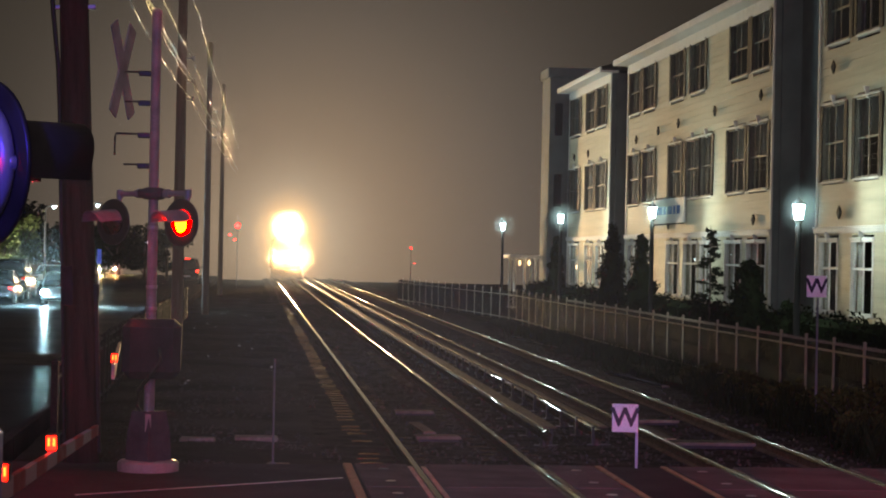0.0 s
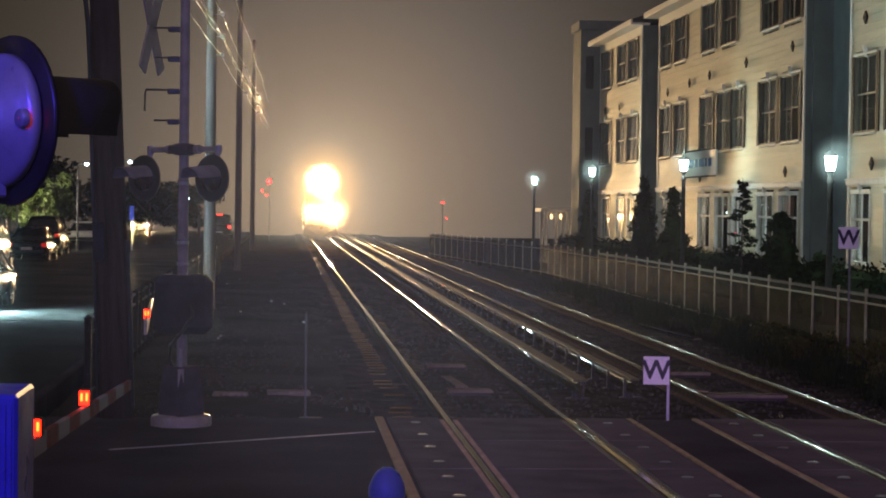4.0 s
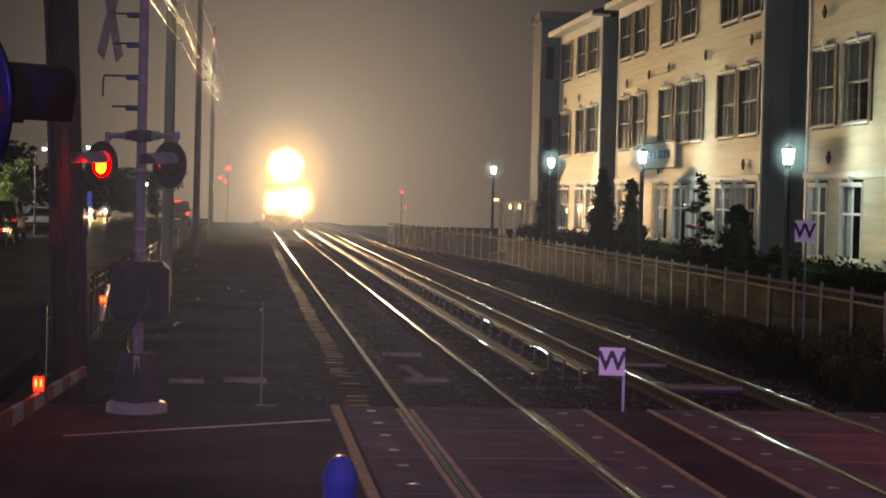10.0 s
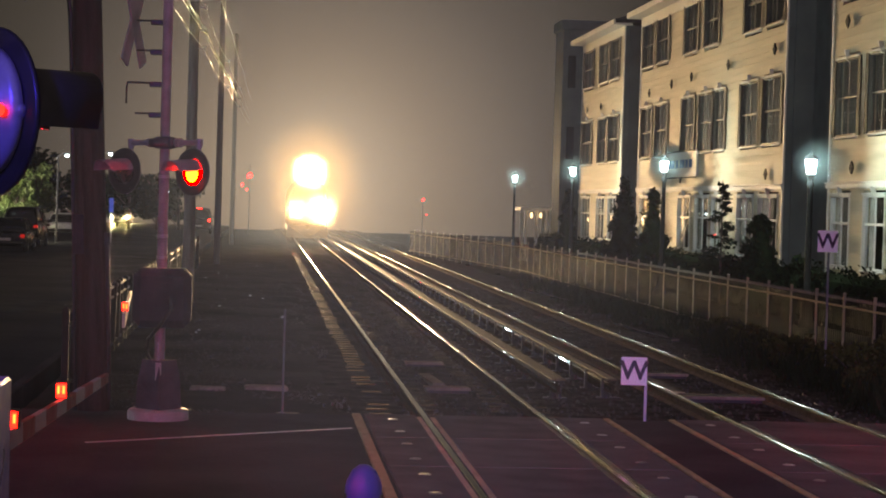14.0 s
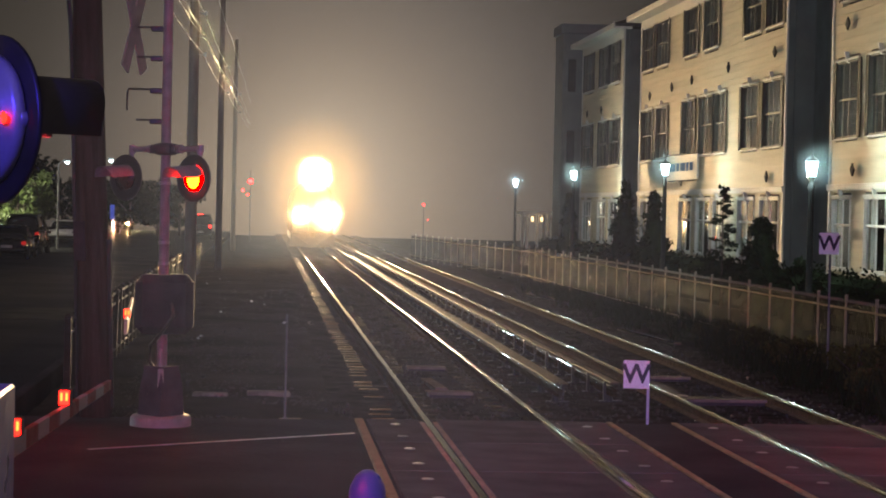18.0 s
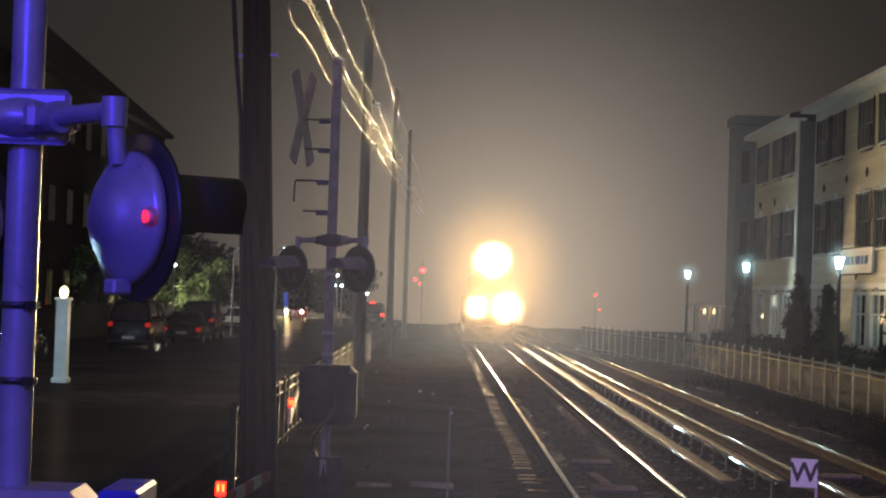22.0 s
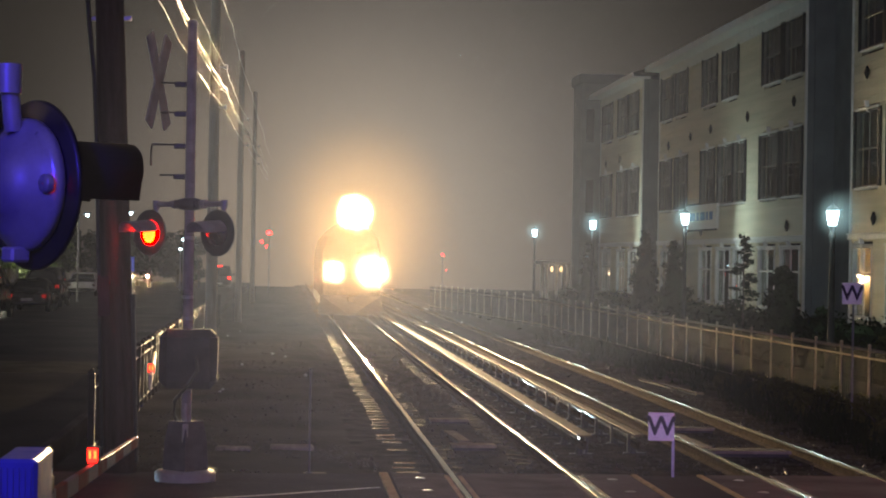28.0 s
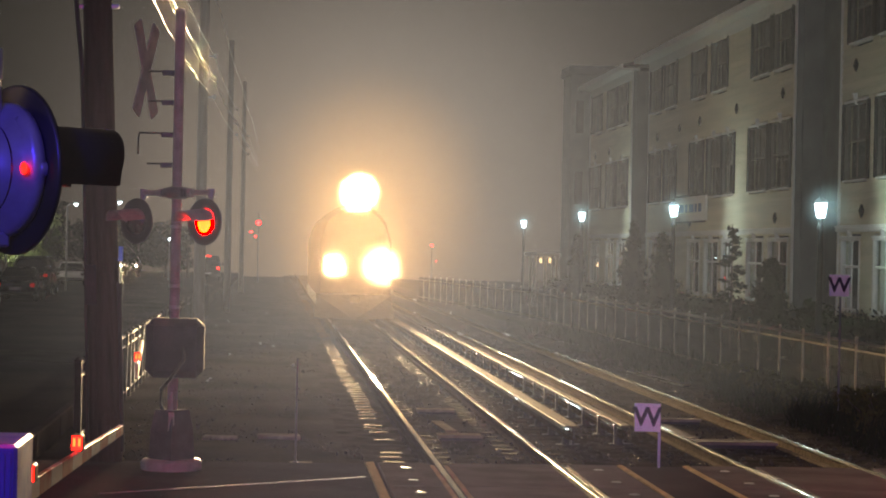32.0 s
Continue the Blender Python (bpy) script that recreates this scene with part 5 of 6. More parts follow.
# those that stand with their tails to the crossing are turned round
def away(x, y, length):
    return x, y + length, 180


# tinted sheet kept ahead of the car imitates its headlights' bloom
car_bloom = mist_sheet(-8.4, 84, 0.8, 3.0, 0.012, (0.75, 0.95, 1.0), 0.9, "thin sheet standing in for the bloom of a car's headlights")
passing_car = car(-8.4, 87.5, 2, M["car_grey"], "grey car with glaring cold white headlights on the street", lights="cold")
car(-13.4, 185, 0, M["car_grey"], "car coming far down the street with lit headlights", lights="warm")
car(*away(-12.1, 78, 5.2), M["car_black"], "tall dark van standing in the street", 2.08, 5.2, "dim", True)
car(*away(-11.45, 89, 4.5), M["car_black"], "dark car with faint red tail lights", 1.5, 4.5, "dim")
car(*away(-11.9, 98, 4.9), M["car_black"], "black sport utility car standing in the street", 1.95, 4.9, "dim", True)
car(*away(-12.6, 124, 4.4), M["car_white"], "white car standing in the street", 1.45, 4.4)
car(*away(-4.9, 148, 4.8), M["car_black"], "dark van with red tail lights far down the street", 1.9, 4.8, "tail", True)
car(*away(-14.6, 66, 4.6), M["car_black"], "dark parked car with red tail lights", 1.5, 4.6, "dim")

# pale crosswalk pavement and an island with a lit column
single("crosswalk", Geo().box(-9.2, -3.45, 44.6, 49.4, -0.2, -0.034), M["worn_pave"], "worn pale crossing pavement on the street", "pavement", kind="structure")
col = thing("lit_column", pose(-9.95, 53.0, -0.04), "white gate column with a lit lantern on top", "column")
part("column", Geo().box(-0.17, 0.17, -0.17, 0.17, 0, 2.2, 0.02).box(-0.22, 0.22, -0.22, 0.22, 0, 0.14, 0.02).box(-0.21, 0.21, -0.21, 0.21, 2.2, 2.27, 0.015), M["trim"], col)
part("lantern", Geo().lathe([(0.001, 2.27), (0.07, 2.28), (0.1, 2.4), (0.09, 2.5), (0.001, 2.56)], None, 14), M["porch_glow"], col, "warm lit lantern")
for k, (x, y, w, d, r) in enumerate(((0.08, 28.45, 0.62, 0.30, 2), (-0.75, 28.3, 0.5, 0.22, -4), (-1.4, 29.0, 0.4, 0.2, 8))):
    single("stone_slab", Geo().box(-w / 2, w / 2, -d / 2, d / 2, -0.06, 0.045 - 0.012 * k, 0.02), M["slab"], "pale flat stone slab lying on the verge", "slab", pose(x, y, -0.1, 2, 0, r), "verge slabs")


# ---- street lamps on the left and their trees ----
def mast_lamp(x, y, z, label):
    root = thing("street_lamp", pose(x, y, -0.04), label, "street lamp", "street lamps by the street")
    part("pole", Geo().cyl((0, 0, 0), (0, 0, z), 0.07, 0.045, 12), M["dull"], root)
    part("arm", Geo().pipe([(0, 0, z - 0.1), (0.1, 0, z + 0.06), (0.35, 0, z + 0.12)], 0.03, 8), M["galv"], root)
    part("luminaire", Geo().box(0.25, 0.7, -0.12, 0.12, z + 0.09, z + 0.2, 0.03), M["galv"], root)
    part("glow", Geo().lathe([(0.11, 0.09), (0.1, 0.02), (0.05, -0.03), (0.001, -0.05)], pose(0.47, 0, z), 16), M["street_glow"], root, "cool white lit lens")


mast_lamp(-11.4, 110, 4.72, "street lamp with a cool white light")
mast_lamp(-9.35, 114, 4.95, "street lamp with a cool white light")
# added point light apart from any fixture, set to brighten the street trees
lamp("foliage_fill_light", "POINT", pose(-15.6, 109.5, 2.9), (0.95, 0.95, 0.7), 900, 0.15)
for x, y, z in ((-7.7, 150, 3.75), (-7.35, 150, 3.0), (-7.9, 150, 3.0), (-5.4, 150, 2.45), (-12.8, 96, 3.6)):
    root = thing("lamp_post", pose(x, y, -0.04), "small distant lamp on a thin post", "street lamp", "distant lamps")
    part("post", Geo().cyl((0, 0, 0), (0, 0, z), 0.05, 0.04, 8), M["galv"], root)
    part("bulb", Geo().lathe([(0.001, z), (0.09, z + 0.03), (0.09, z + 0.12), (0.001, z + 0.18)], None, 10), M["street_glow"], root)
sg = thing("street_sign", pose(-8.6, 112, -0.04), "blue street sign on a post", "sign")
part("post", Geo().cyl((0, 0, 0), (0, 0, 2.4), 0.04, n=8), M["galv"], sg)
part("plate", Geo().box(-0.12, 0.12, -0.05, -0.04, 1.7, 2.5, 0.005), glowing("blue_sign", (0.08, 0.15, 1.0), 0.03), sg, "blue plate with faint emission")


def leaf_cloud(spots, count, size, rng):
    """Many small leaves round spots (x, y, z, rx, rz)."""
    g = Geo()
    vs, fs = [], []
    for _ in range(count):
        x, y, z, rx, rz = rng.choice(spots)
        d = Vector((rng.gauss(0, 1), rng.gauss(0, 1), rng.gauss(0, 1))).normalized() * rng.random() ** 0.4
        c = Vector((x + d.x * rx, y + d.y * rx, z + d.z * rz))
        a = Vector((rng.uniform(-1, 1), rng.uniform(-1, 1), rng.uniform(-1, 1))).normalized() * size * rng.uniform(0.6, 1.3)
        b = a.cross(Vector((rng.uniform(-1, 1), rng.uniform(-1, 1), rng.uniform(-1, 1)))).normalized() * size * 0.45
        k = len(vs)
        vs += [c - a, c + b, c + a, c - b]
        fs.append((k, k + 1, k + 2, k + 3))
    g.add(vs, fs)
    return g


def tree(x, y, h, crown, mat, label, seed, bare=0.35, leaves=1500, leaf=0.12):
    rng = random.Random(seed)
    root = thing("tree", pose(x, y, -0.1, 0, 0, rng.random() * 360), label, "tree", "trees")
    g = Geo()
    g.lathe([(0.17, 0), (0.13, 0.3), (0.11, h * 0.4), (0.05, h * 0.8)], None, 10)
    spots = []
    for k in range(18):
        a, z = rng.random() * 6.3, h * rng.uniform(bare, 0.85)
        rr = crown * rng.uniform(0.35, 0.85)
        tip = (rr * math.cos(a), rr * math.sin(a), z + rng.uniform(0.1, 0.25) * h)
        g.pipe([(0, 0, z - 0.1 * h), (tip[0] * 0.5, tip[1] * 0.5, z + 0.05 * h), tip], 0.03, 6)
        spots.append((*tip, crown * rng.uniform(0.35, 0.6), h * rng.uniform(0.1, 0.17)))
    part("trunk", g, M["bark"], root)
    part("crown", leaf_cloud(spots, leaves, leaf, rng), mat, root, "uneven leafy crown")
    return root


for k, (x, y, h, c) in enumerate(((-13.9, 112.6, 2.9, 1.05), (-12.9, 114, 3.7, 0.9), (-16.5, 108, 3.4, 1.3), (-16.2, 118, 4.6, 1.8), (-18.5, 96, 4.0, 1.6))):
    tree(x, y, h, c, M["leaf2"], "street tree with lamplit green leaves", 30 + k, 0.3, 1400, 0.16)

# dark trees that close the street far off
for k in range(13):
    rx = random.Random(80 + k)
    tree(-6.8 - 1.9 * k + rx.uniform(-0.5, 0.5), 160 + rx.uniform(-9, 12), rx.uniform(3.0, 4.4) + 0.3 * k, rx.uniform(1.6, 2.3), M["leaf"], "dark leafy tree closing the far street", 80 + k, 0.15, 1100, 0.26)

# dark building beyond the street
bld = thing("apartment_building", pose(-17.6, 74, -0.1), "dark three-storey building beyond the street", "building")
part("wall", Geo().box(-12, 0, 0, 51, 0, 12.0), M["dark_wall"], bld)
part("roof_edge", Geo().box(-12.4, 0.5, -0.5, 51.5, 12.0, 12.3, 0.03), M["dark_wall"], bld)
part("roof", Geo().add([(-12.3, -0.4, 12.305), (0.4, -0.4, 12.305), (0.4, 51.4, 12.305), (-12.3, 51.4, 12.305), (-6, 5, 18.4), (-6, 27, 18.4)], [(0, 1, 4), (1, 2, 5, 4), (2, 3, 5), (3, 0, 4, 5), (3, 2, 1, 0)]), M["dark_wall"], bld, "dark hipped roof")
for fl in range(3):
    for k in range(11):
        wd = part("window", Geo().box(0.0, 0.06, 1.6 + 4.3 * k, 3.2 + 4.3 * k, 1.6 + 3.8 * fl, 3.4 + 3.8 * fl, 0.01), M["dark_wall"], bld)
        part("pane", Geo().box(0.061, 0.07, 1.7 + 4.3 * k, 3.1 + 4.3 * k, 1.7 + 3.8 * fl, 3.3 + 3.8 * fl), M["carglass"], wd)

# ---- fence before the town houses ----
# one enamel twice: pale for lit posts and tips, dark for shaded pickets
M["fence_lit"] = material("lit_fence_enamel", (0.36, 0.32, 0.25), 0.7, vary=0.3, scale=12, bump=0.06, spec=0.0)
M["picket"] = material("shaded_picket_enamel", (0.013, 0.012, 0.011), 0.7, vary=0.3, scale=12, bump=0.06, spec=0.02)
fence = thing("picket_fence", pose(10.3, 25.5, -0.07), "dark metal picket fence with pointed pickets", "fence")
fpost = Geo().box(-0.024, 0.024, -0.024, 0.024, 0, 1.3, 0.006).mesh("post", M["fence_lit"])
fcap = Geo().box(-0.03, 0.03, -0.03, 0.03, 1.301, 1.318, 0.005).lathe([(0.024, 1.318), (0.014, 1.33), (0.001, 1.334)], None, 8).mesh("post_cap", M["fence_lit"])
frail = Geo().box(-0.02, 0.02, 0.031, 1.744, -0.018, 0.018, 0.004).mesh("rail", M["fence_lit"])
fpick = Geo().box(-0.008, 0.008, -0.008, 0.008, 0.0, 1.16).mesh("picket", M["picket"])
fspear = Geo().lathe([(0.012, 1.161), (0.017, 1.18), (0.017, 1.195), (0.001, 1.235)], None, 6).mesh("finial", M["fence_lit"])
PANEL = 1.775


def fence_at(k):
    """The x of the fence line, which bends to the track far off."""
    y = 25.5 + PANEL * k
    return -max(0.0, y - 78) * 0.085, PANEL * k


joined = Geo()
for k in range(46):
    x, y = fence_at(k)
    x2, y2 = fence_at(k + 1)
    turn = math.degrees(math.atan2(x - x2, y2 - y))
    m = pose(x, y, 0, 0, 0, turn)
    post = part("post", fpost, None, fence, m=m)
    part("post_cap", fcap, None, post, "")
    for z in (0.16, 1.08):
        part("rail", frail, None, fence, m=m @ pose(0, 0, z))
    for j in range(13):
        q = m @ pose(0, 0.1 + 0.1315 * j, 0.03)
        if k < 22:
            picket = part("picket", fpick, None, fence, m=q)
            part("finial", fspear, None, picket)
        else:
            joined.box(-0.007, 0.007, -0.008, 0.008, 0.0, 1.2, 0, q)
tagged(part("picket", joined, M["picket"], fence), kind="stuff")


# ---- lantern posts ----
def lantern_post(x, y, z, label):
    root = thing("lantern_post", pose(x, y, 0.0), label, "street lamp", "lantern posts")
    s = z - 0.28
    part("post", Geo().lathe([(0.2, 0), (0.2, 0.12), (0.14, 0.2), (0.12, 0.7), (0.15, 0.75), (0.08, 0.85), (0.06, s - 0.3), (0.09, s - 0.25), (0.06, s - 0.15), (0.05, s - 0.08), (0.11, s)], None, 16), M["shutter"], root, "black fluted post")
    g = Geo()
    for i in range(4):
        a = math.radians(45 + 90 * i)
        g.cyl((0.115 * math.cos(a), 0.115 * math.sin(a), s), (0.175 * math.cos(a), 0.175 * math.sin(a), s + 0.36), 0.010, n=6)
    g.box(-0.1, 0.1, -0.1, 0.1, s - 0.01, s + 0.01)
    part("lantern_cage", g, M["black"], root)
    c = Geo()
    lo, hi = 0.07, 0.112
    for q in (-0.05, 0.05):
        part("glazing_bar", Geo().cyl((q * 0.7, -0.075, s + 0.02), (q * 0.8, -0.119, s + 0.35), 0.008, n=6), M["black"], root)
    c.add([(sx * lo, sy * lo, s + 0.02) for sx, sy in ((-1, -1), (1, -1), (1, 1), (-1, 1))] + [(sx * hi, sy * hi, s + 0.35) for sx, sy in ((-1, -1), (1, -1), (1, 1), (-1, 1))], [(0, 1, 5, 4), (1, 2, 6, 5), (2, 3, 7, 6), (3, 0, 4, 7), (3, 2, 1, 0), (4, 5, 6, 7)])
    part("diffuser", c, M["street_glow"], root, "glowing cool white lantern glass")
    part("cap", Geo().lathe([(0.17, s + 0.36), (0.165, s + 0.385), (0.09, s + 0.45), (0.025, s + 0.49), (0.025, s + 0.53), (0.001, s + 0.55)], None, 12), M["black"], root, "black pointed cap")
    lamp("lantern_light", "POINT", pose(x - 0.3, y - 0.25, z - 0.05), (0.66, 0.96, 0.98), 160, 0.2)
    # tinted disc before the lantern imitates its bloom
    mist_sheet(x, y - 0.75, z - 0.05, 0.7, 0.03, (0.75, 0.95, 1.0), 0.9, "thin disc standing in for the lantern's bloom")


for x, y, z in ((12.61, 45.1, 3.84), (12.42, 61.2, 4.11), (12.34, 79.3, 4.2), (12.47, 99.0, 4.11)):
    lantern_post(x, y, z, "black post-top lantern with cool white light")

# ---- planting ----
rng = random.Random(5)
spots = [(13.35 + rng.uniform(-0.3, 0.3), 34 + 60 * k / 400, 0.8 + 0.1 * math.sin(k * 0.7) + 0.08 * rng.random(), 0.42, 0.6) for k in range(400)]
hedge = thing("hedge", pose(0, 0, 0), "dark clipped hedge behind the fence", "hedge", kind="stuff")
part("twigs", Geo().box(13.0, 13.7, 34, 94, 0.0, 1.25, 0.15), M["leaf"], hedge)
tagged(part("leaves", leaf_cloud(spots, 20000, 0.075, rng), M["leaf"], hedge), kind="stuff")


def conifer(x, y, h, r, label, seed, leaves=2600, power=0.8):
    rng = random.Random(seed)
    root = thing("conifer", pose(x, y, 0), label, "shrub", "evergreens")
    part("trunk", Geo().lathe([(0.07, 0), (0.05, h * 0.3), (0.02, h * 0.9)], None, 8), M["bark"], root)
    spots = []
    for k in range(90):
        t = rng.random()
        rr = r * (1 - t) ** power * rng.uniform(0.4, 0.95)
        a = rng.random() * 6.3
        spots.append((rr * math.cos(a), rr * math.sin(a), 0.15 + t * (h - 0.25), r * 0.2, h * 0.06))
    g = leaf_cloud(spots, leaves, 0.085, rng)
    g.lathe([(r * 0.75 * (1 - t) ** power + 0.01, 0.12 + t * (h - 0.4)) for t in (0, 0.15, 0.3, 0.45, 0.6, 0.75, 0.9, 1.0)], None, 14)
    part("crown", g, M["leaf"], root, "dense dark crown")


conifer(12.9, 70.6, 3.8, 0.9, "tall dark cypress before a town house", 1)
conifer(12.9, 65.2, 3.3, 0.95, "slim dark cypress before a town house", 2)
conifer(12.6, 49.6, 2.62, 0.66, "rounded dark evergreen shrub by the fence", 3, 3200, 0.45)
conifer(12.9, 84.0, 3.4, 0.7, "dark cypress before a town house", 4)
conifer(12.7, 46.3, 1.7, 0.5, "low dark shrub below the lantern", 6, 1500, 0.5)
sp = thing("spindly_conifer", pose(12.9, 55.2, 0), "thin bare conifer with short level branches", "shrub")
part("trunk", Geo().lathe([(0.04, 0), (0.03, 2), (0.008, 3.55)], None, 8), M["bark"], sp)
rng = random.Random(9)
for k in range(48):
    z = 0.7 + 2.75 * k / 48
    a = rng.random() * 6.3
    r = 0.5 * (1 - (z - 0.9) / 3.0) * rng.uniform(0.6, 1.1) + 0.08
    g = Geo().pipe([(0, 0, z), (r * 0.6 * math.cos(a), r * 0.6 * math.sin(a), z + 0.02), (r * math.cos(a), r * math.sin(a), z + 0.1)], 0.014, 5)
    g2 = leaf_cloud([(r * q * math.cos(a), r * q * math.sin(a), z + 0.03, 0.1, 0.05) for q in (0.4, 0.7, 1.0)], 30, 0.06, rng)
    g.add(g2.v, g2.f)
    part("branch", g, M["leaf"], sp)

# weeds along the fence
g = Geo()
rng = random.Random(21)
for k in range(5200):
    y = 25 + 40 * rng.random() ** 1.7
    x = rng.uniform(8.3, 10.2)
    if noise.noise(Vector((x * 0.9, y * 0.5, 3))) < -0.05:
        continue
    h = rng.uniform(0.1, 0.5)
    a = rng.random() * 6.3
    b = Vector((0.012 * math.cos(a), 0.012 * math.sin(a), 0))
    tip = Vector((x + rng.uniform(-0.2, 0.2), y + rng.uniform(-0.2, 0.2), h))
    c = Vector((x, y, -0.1))
    g.add([c - b, c + b, (c + tip) / 2 + b * 0.8 + Vector((0, 0, 0.06)), tip, (c + tip) / 2 - b * 0.8 + Vector((0, 0, 0.06))], [(0, 1, 2, 3, 4)])
single("weeds", g, M["grass"], "ragged dark weeds along the fence", "weeds", kind="stuff")

M["weed_leaf"] = material("olive_weed_leaf", (0.055, 0.058, 0.018), 0.8, vary=0.5, scale=3, fine=20, bump=0.2, spec=0.0)
for k, (x, y, w, h) in enumerate(((9.25, 29.6, 0.75, 0.75), (9.5, 31.2, 0.6, 0.6), (8.95, 28.2, 0.5, 0.45), (9.35, 34.2, 0.55, 0.5), (9.45, 37.5, 0.6, 0.5), (9.3, 41.0, 0.5, 0.45))):
    rng = random.Random(140 + k)
    root = thing("weed_bush", pose(x, y, -0.12), "low olive weed bush growing by the fence", "bush", "weed bushes")
    g = Geo()
    spots = []
    for j in range(14):
        a, r = rng.random() * 6.3, w * rng.uniform(0.2, 0.9)
        tip = (r * math.cos(a), r * math.sin(a), h * rng.uniform(0.45, 1.0))
        g.pipe([(0.1 * tip[0], 0.1 * tip[1], 0), (0.6 * tip[0], 0.6 * tip[1], 0.7 * tip[2]), tip], 0.008, 5)
        spots.append((*tip, w * 0.32, h * 0.3))
    part("stems", g, M["bark"], root)
    part("leaves", leaf_cloud(spots, 900, 0.05, rng), M["weed_leaf"], root, "ragged olive leaves")

# wet stones that glint on the verge
rng = random.Random(33)
for k in range(46):
    y = 27 + 60 * rng.random() ** 1.3
    x = rng.uniform(-2.2, 0.7)
    r = rng.uniform(0.02, 0.06)
    g = Geo().add([(r * rng.uniform(0.7, 1.2) * px, r * rng.uniform(0.7, 1.2) * py, r * 0.7 * pz) for px, py, pz in ((1, 0, 0), (-1, 0.1, 0), (0, 1, 0.1), (0.1, -1, 0), (0, 0.1, 1), (0, 0, -1))],
                  [(0, 2, 4), (2, 1, 4), (1, 3, 4), (3, 0, 4), (2, 0, 5), (1, 2, 5), (3, 1, 5), (0, 3, 5)])
    single("stone", g, M["galv"] if k % 4 == 0 else M["worn_pave"], "small wet stone on the dark verge", "stone", pose(x, y, -0.1, 0, 0, rng.random() * 360), "verge stones")

# ---- distance on the right ----

def far_signal(x, y, lamps, h, label):
    root = thing("distant_signal", pose(x, y, -0.1), label, "signal", "distant signals")
    part("mast", Geo().cyl((0, 0, 0), (0, 0, h), 0.035, 0.025, 8), M["dull"], root)
    for dx, z, r in lamps:
        hd = part("signal_head", Geo().box(dx - r * 1.3, dx + r * 1.3, -0.1, 0.0, z - r * 1.3, z + r * 1.3, 0.02).cyl((dx, 0, z), (0, 0, z), 0.012, n=6), M["black"], root)
        part("lens", Geo().lathe([(0.001, 0.02), (r * 0.6, 0.015), (r, 0.0)], pose(dx, -0.104, z, 90, 0, 0), 14), M["red_far"], hd, "lit red lens")


M["red_far"] = glowing("far_red_lens", (1.0, 0.006, 0.006), 40)
far_signal(-1.25, 150, ((0, 4.5, 0.17), (-0.55, 3.8, 0.07), (-0.2, 3.47, 0.06)), 5.3, "distant railway signal showing red")
far_signal(11.9, 150, ((0, 3.05, 0.07), (0.3, 1.9, 0.03)), 3.2, "distant crossing signal showing red")

# porch with warm lamps beyond the third house
po = thing("porch", pose(13.0, 94.5, 0), "small lit porch with white columns", "porch")
for x, y in ((-0.5, 0), (0.0, 0), (0.55, 0), (-0.5, 1.6), (0.55, 1.6)):
    part("column", Geo().lathe([(0.12, 0), (0.12, 0.1), (0.08, 0.15), (0.07, 2.3), (0.1, 2.38), (0.11, 2.45)], pose(x, y, 0), 12), M["trim"], po)
part("roof", Geo().box(-0.8, 0.85, -0.3, 1.9, 2.45, 2.62, 0.03), M["trim"], po)
for x in (-0.25, 0.2):
    part("lantern", Geo().lathe([(0.001, 2.1), (0.05, 2.12), (0.07, 2.25), (0.04, 2.36), (0.001, 2.38)], pose(x, -0.05, 0), 10), M["dim_bulb"], po, "dim warm lantern")
lamp("porch_light", "POINT", pose(13.0, 93.9, 2.1), (1.0, 0.7, 0.4), 2, 0.1)

# signboard and wall lamps on the second house
sb = thing("signboard", pose(14.1, 66.6, 4.22), "long pale signboard on the wall", "sign")
part("board", Geo().box(-0.04, 0.04, -2.5, 2.5, -0.42, 0.42, 0.01), M["trim"], sb)
part("frame", Geo().box(-0.06, -0.035, -2.55, 2.55, 0.421, 0.48, 0.005).box(-0.06, -0.035, -2.55, 2.55, -0.48, -0.421, 0.005), M["shutter"], sb)
for k, (y0, w) in enumerate(((-1.9, 0.5), (-1.2, 0.35), (-0.7, 0.8), (0.3, 0.45), (0.9, 1.1))):
    part("lettering", Geo().box(-0.046, -0.041, y0, y0 + w, -0.12, 0.16), M["sign_blue"], sb)
for y, z in ((54.6, 7.25), (60.2, 7.2), (65.5, 7.15), (68.8, 7.1), (72.8, 7.0), (55.2, 3.75), (66.8, 3.75), (47.6, 7.4), (46.9, 3.8), (83.5, 7.0), (87.2, 7.0)):
    root = thing("vent_cover", pose(14.14, y, z), "small dark wall vent cover", "vent", "wall vents")
    part("plate", Geo().box(-0.05, 0.0, -0.12, 0.12, -0.12, 0.12, 0.01, pose(0, 0, 0, 45, 0, 0)), M["shutter"], root)
    part("louvre", Geo().box(-0.075, -0.051, -0.08, 0.08, -0.02, 0.02, 0.004), M["shutter"], root)
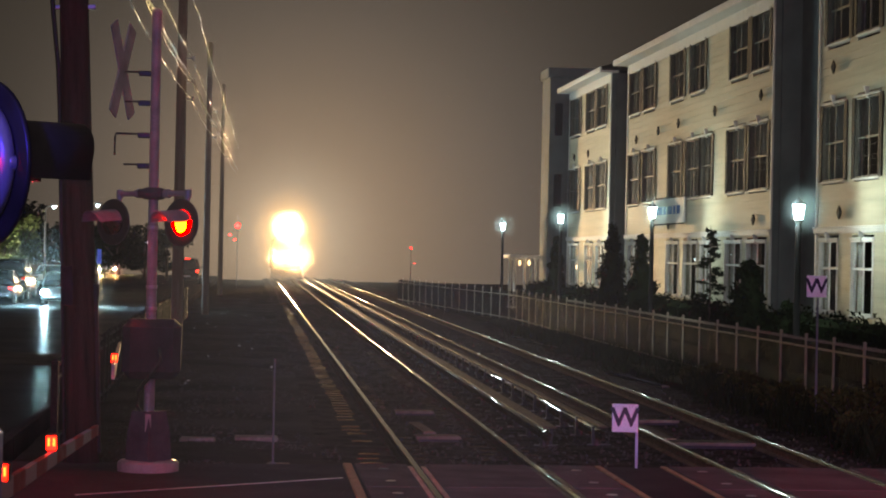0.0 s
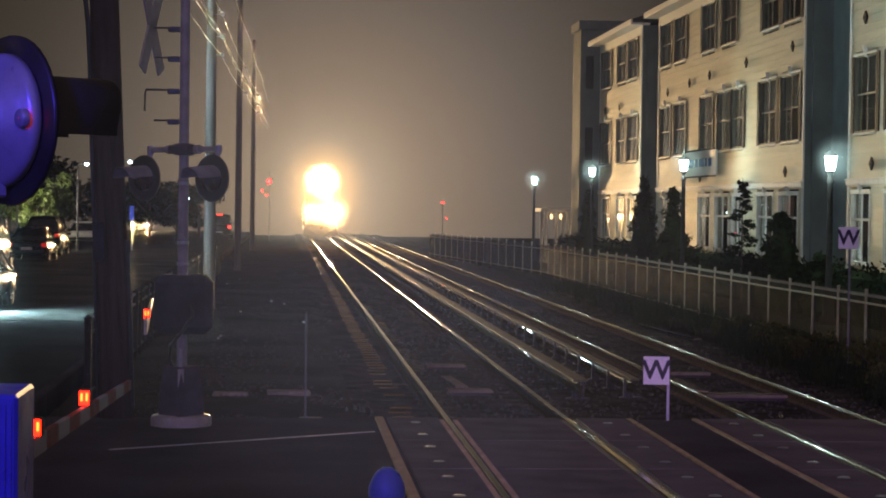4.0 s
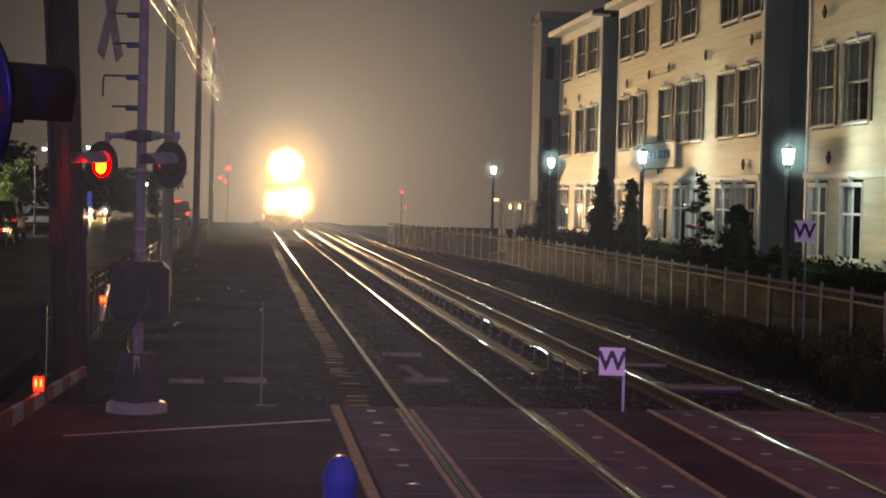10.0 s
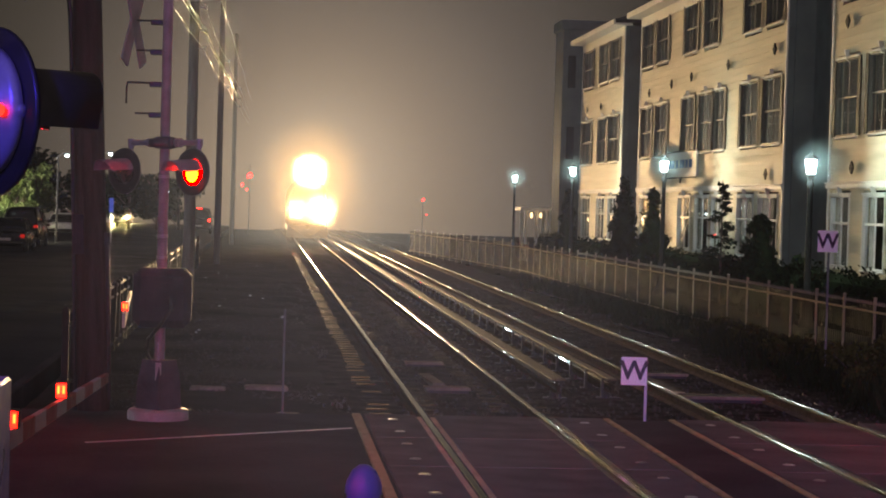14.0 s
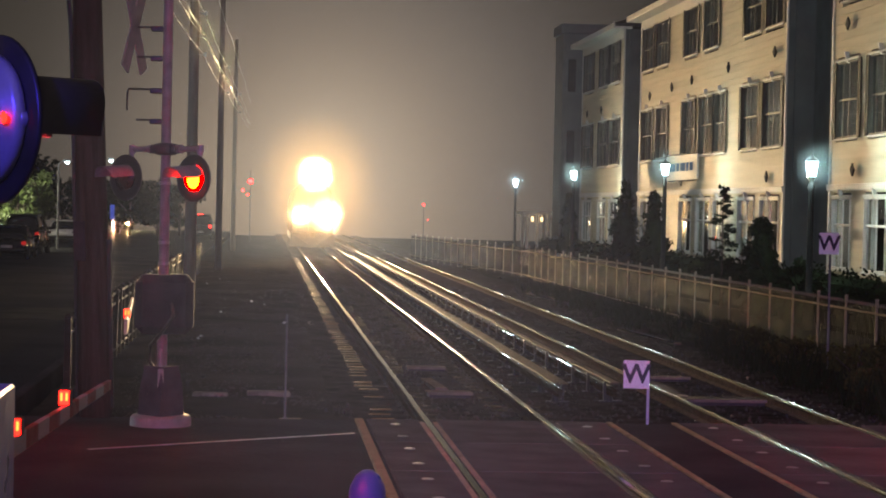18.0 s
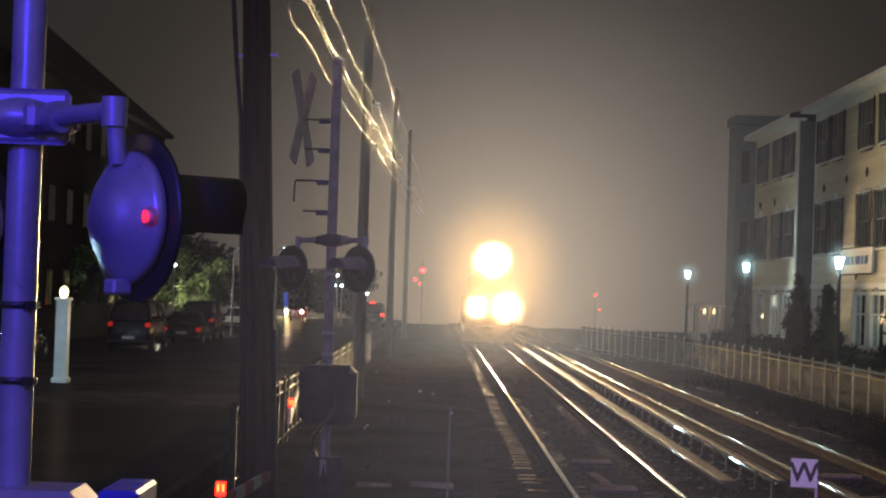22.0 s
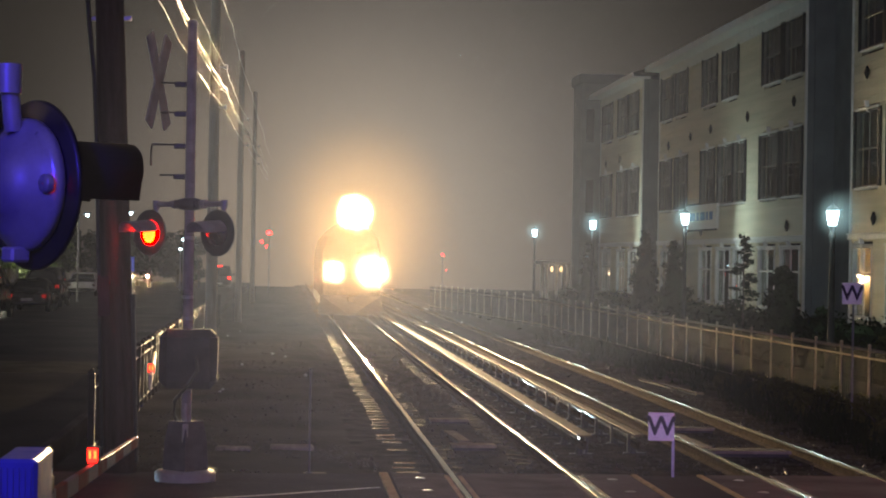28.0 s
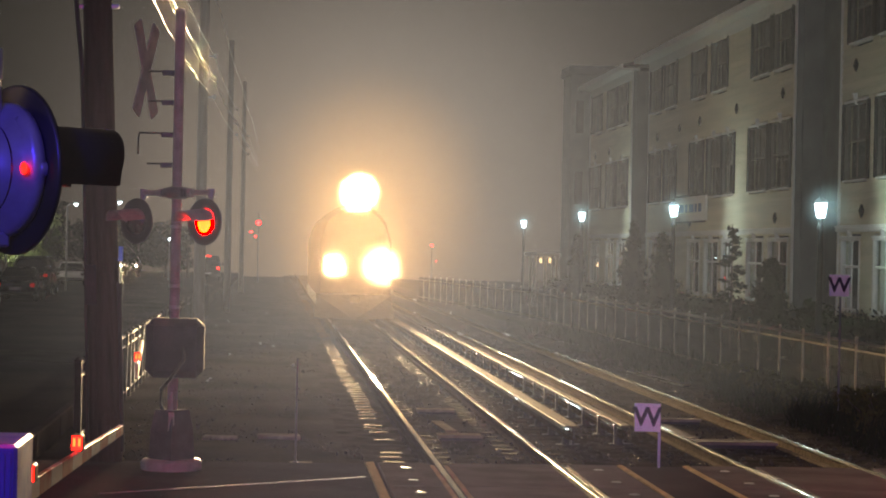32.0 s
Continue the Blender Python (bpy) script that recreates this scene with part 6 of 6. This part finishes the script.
# red light seen in a ground-floor room
single("neon_sign", Geo().box(0, 0.03, -0.28, 0.28, -0.08, 0.08, 0.01).box(0, 0.03, -0.2, 0.2, 0.12, 0.2, 0.01), M["neon"], "small red neon sign inside a window", "neon sign", pose(14.5, 55.0, 2.75))
single("neon_sign", Geo().box(0, 0.03, -0.2, 0.2, -0.06, 0.06, 0.01), M["neon"], "small red neon sign inside a window", "neon sign", pose(14.5, 57.7, 2.8))


TRAIN_Y = ((0, 168), (3, 159.7), (6, 151), (9, 142.5), (13, 133.5), (16, 125.5), (19, 116.5), (23, 102), (26, 92), (28, 85), (30, 77), (32, 69.2))


CAR_WAY = ((0, -8.4, 87.5, 2), (0.5, -8.15, 80.5, 1), (1, -8.03, 74.3, 0), (1.5, -8.05, 69.2, 0), (2, -8.0, 63.8, 0), (2.5, -8.0, 59, 0), (3, -8.02, 55.1, 0), (3.5, -8.0, 51.2, 0), (4.3, -8.3, 45.4, -12), (5.0, -9.6, 41.2, -45), (5.6, -11.6, 39.4, -72), (6.6, -14.0, 38.9, -88), (8, -16.5, 38.8, -90), (32, -16.5, 38.8, -90))
FLASH0, FLASH = 0.87, 1.0569


def motions():
    walk(train, [(t, pose(T1, y, 0)) for t, y in TRAIN_Y])
    for ob, x, off, off2, z in mist:
        walk(ob, [(t, pose(T1 + x, y + off + (off2 - off) * t / 32, z)) for t, y in TRAIN_Y])
    walk(car_bloom, [(t, pose(x, y - 4.0, 0.8)) for t, x, y, r in CAR_WAY])
    walk(passing_car, [(t, pose(x, y, -0.04, 0, 0, r)) for t, x, y, r in CAR_WAY])
    for shutter, lit_side, shut, clear in shutters:
        keys = {}
        for k in range(-3, 33):
            t0 = FLASH0 + (k + (0 if lit_side == 1 else 0.5)) * FLASH
            on, off = round((t0 + 0.0095) * 30), round((t0 + 0.455) * 30)
            keys.update({on - 1: False, on: True, off: True, off + 1: False})
        start = [keys[n] for n in sorted(keys) if n <= 0][-1]
        inside = {n: lit for n, lit in keys.items() if 0 < n < 960}
        rows = [(0.0, start)] + [(n / 30, inside[n]) for n in sorted(inside)] + [(32.0, inside[max(inside)])]
        walk(shutter, [(t, pose(0, clear if lit else shut, 0)) for t, lit in rows])


motions()
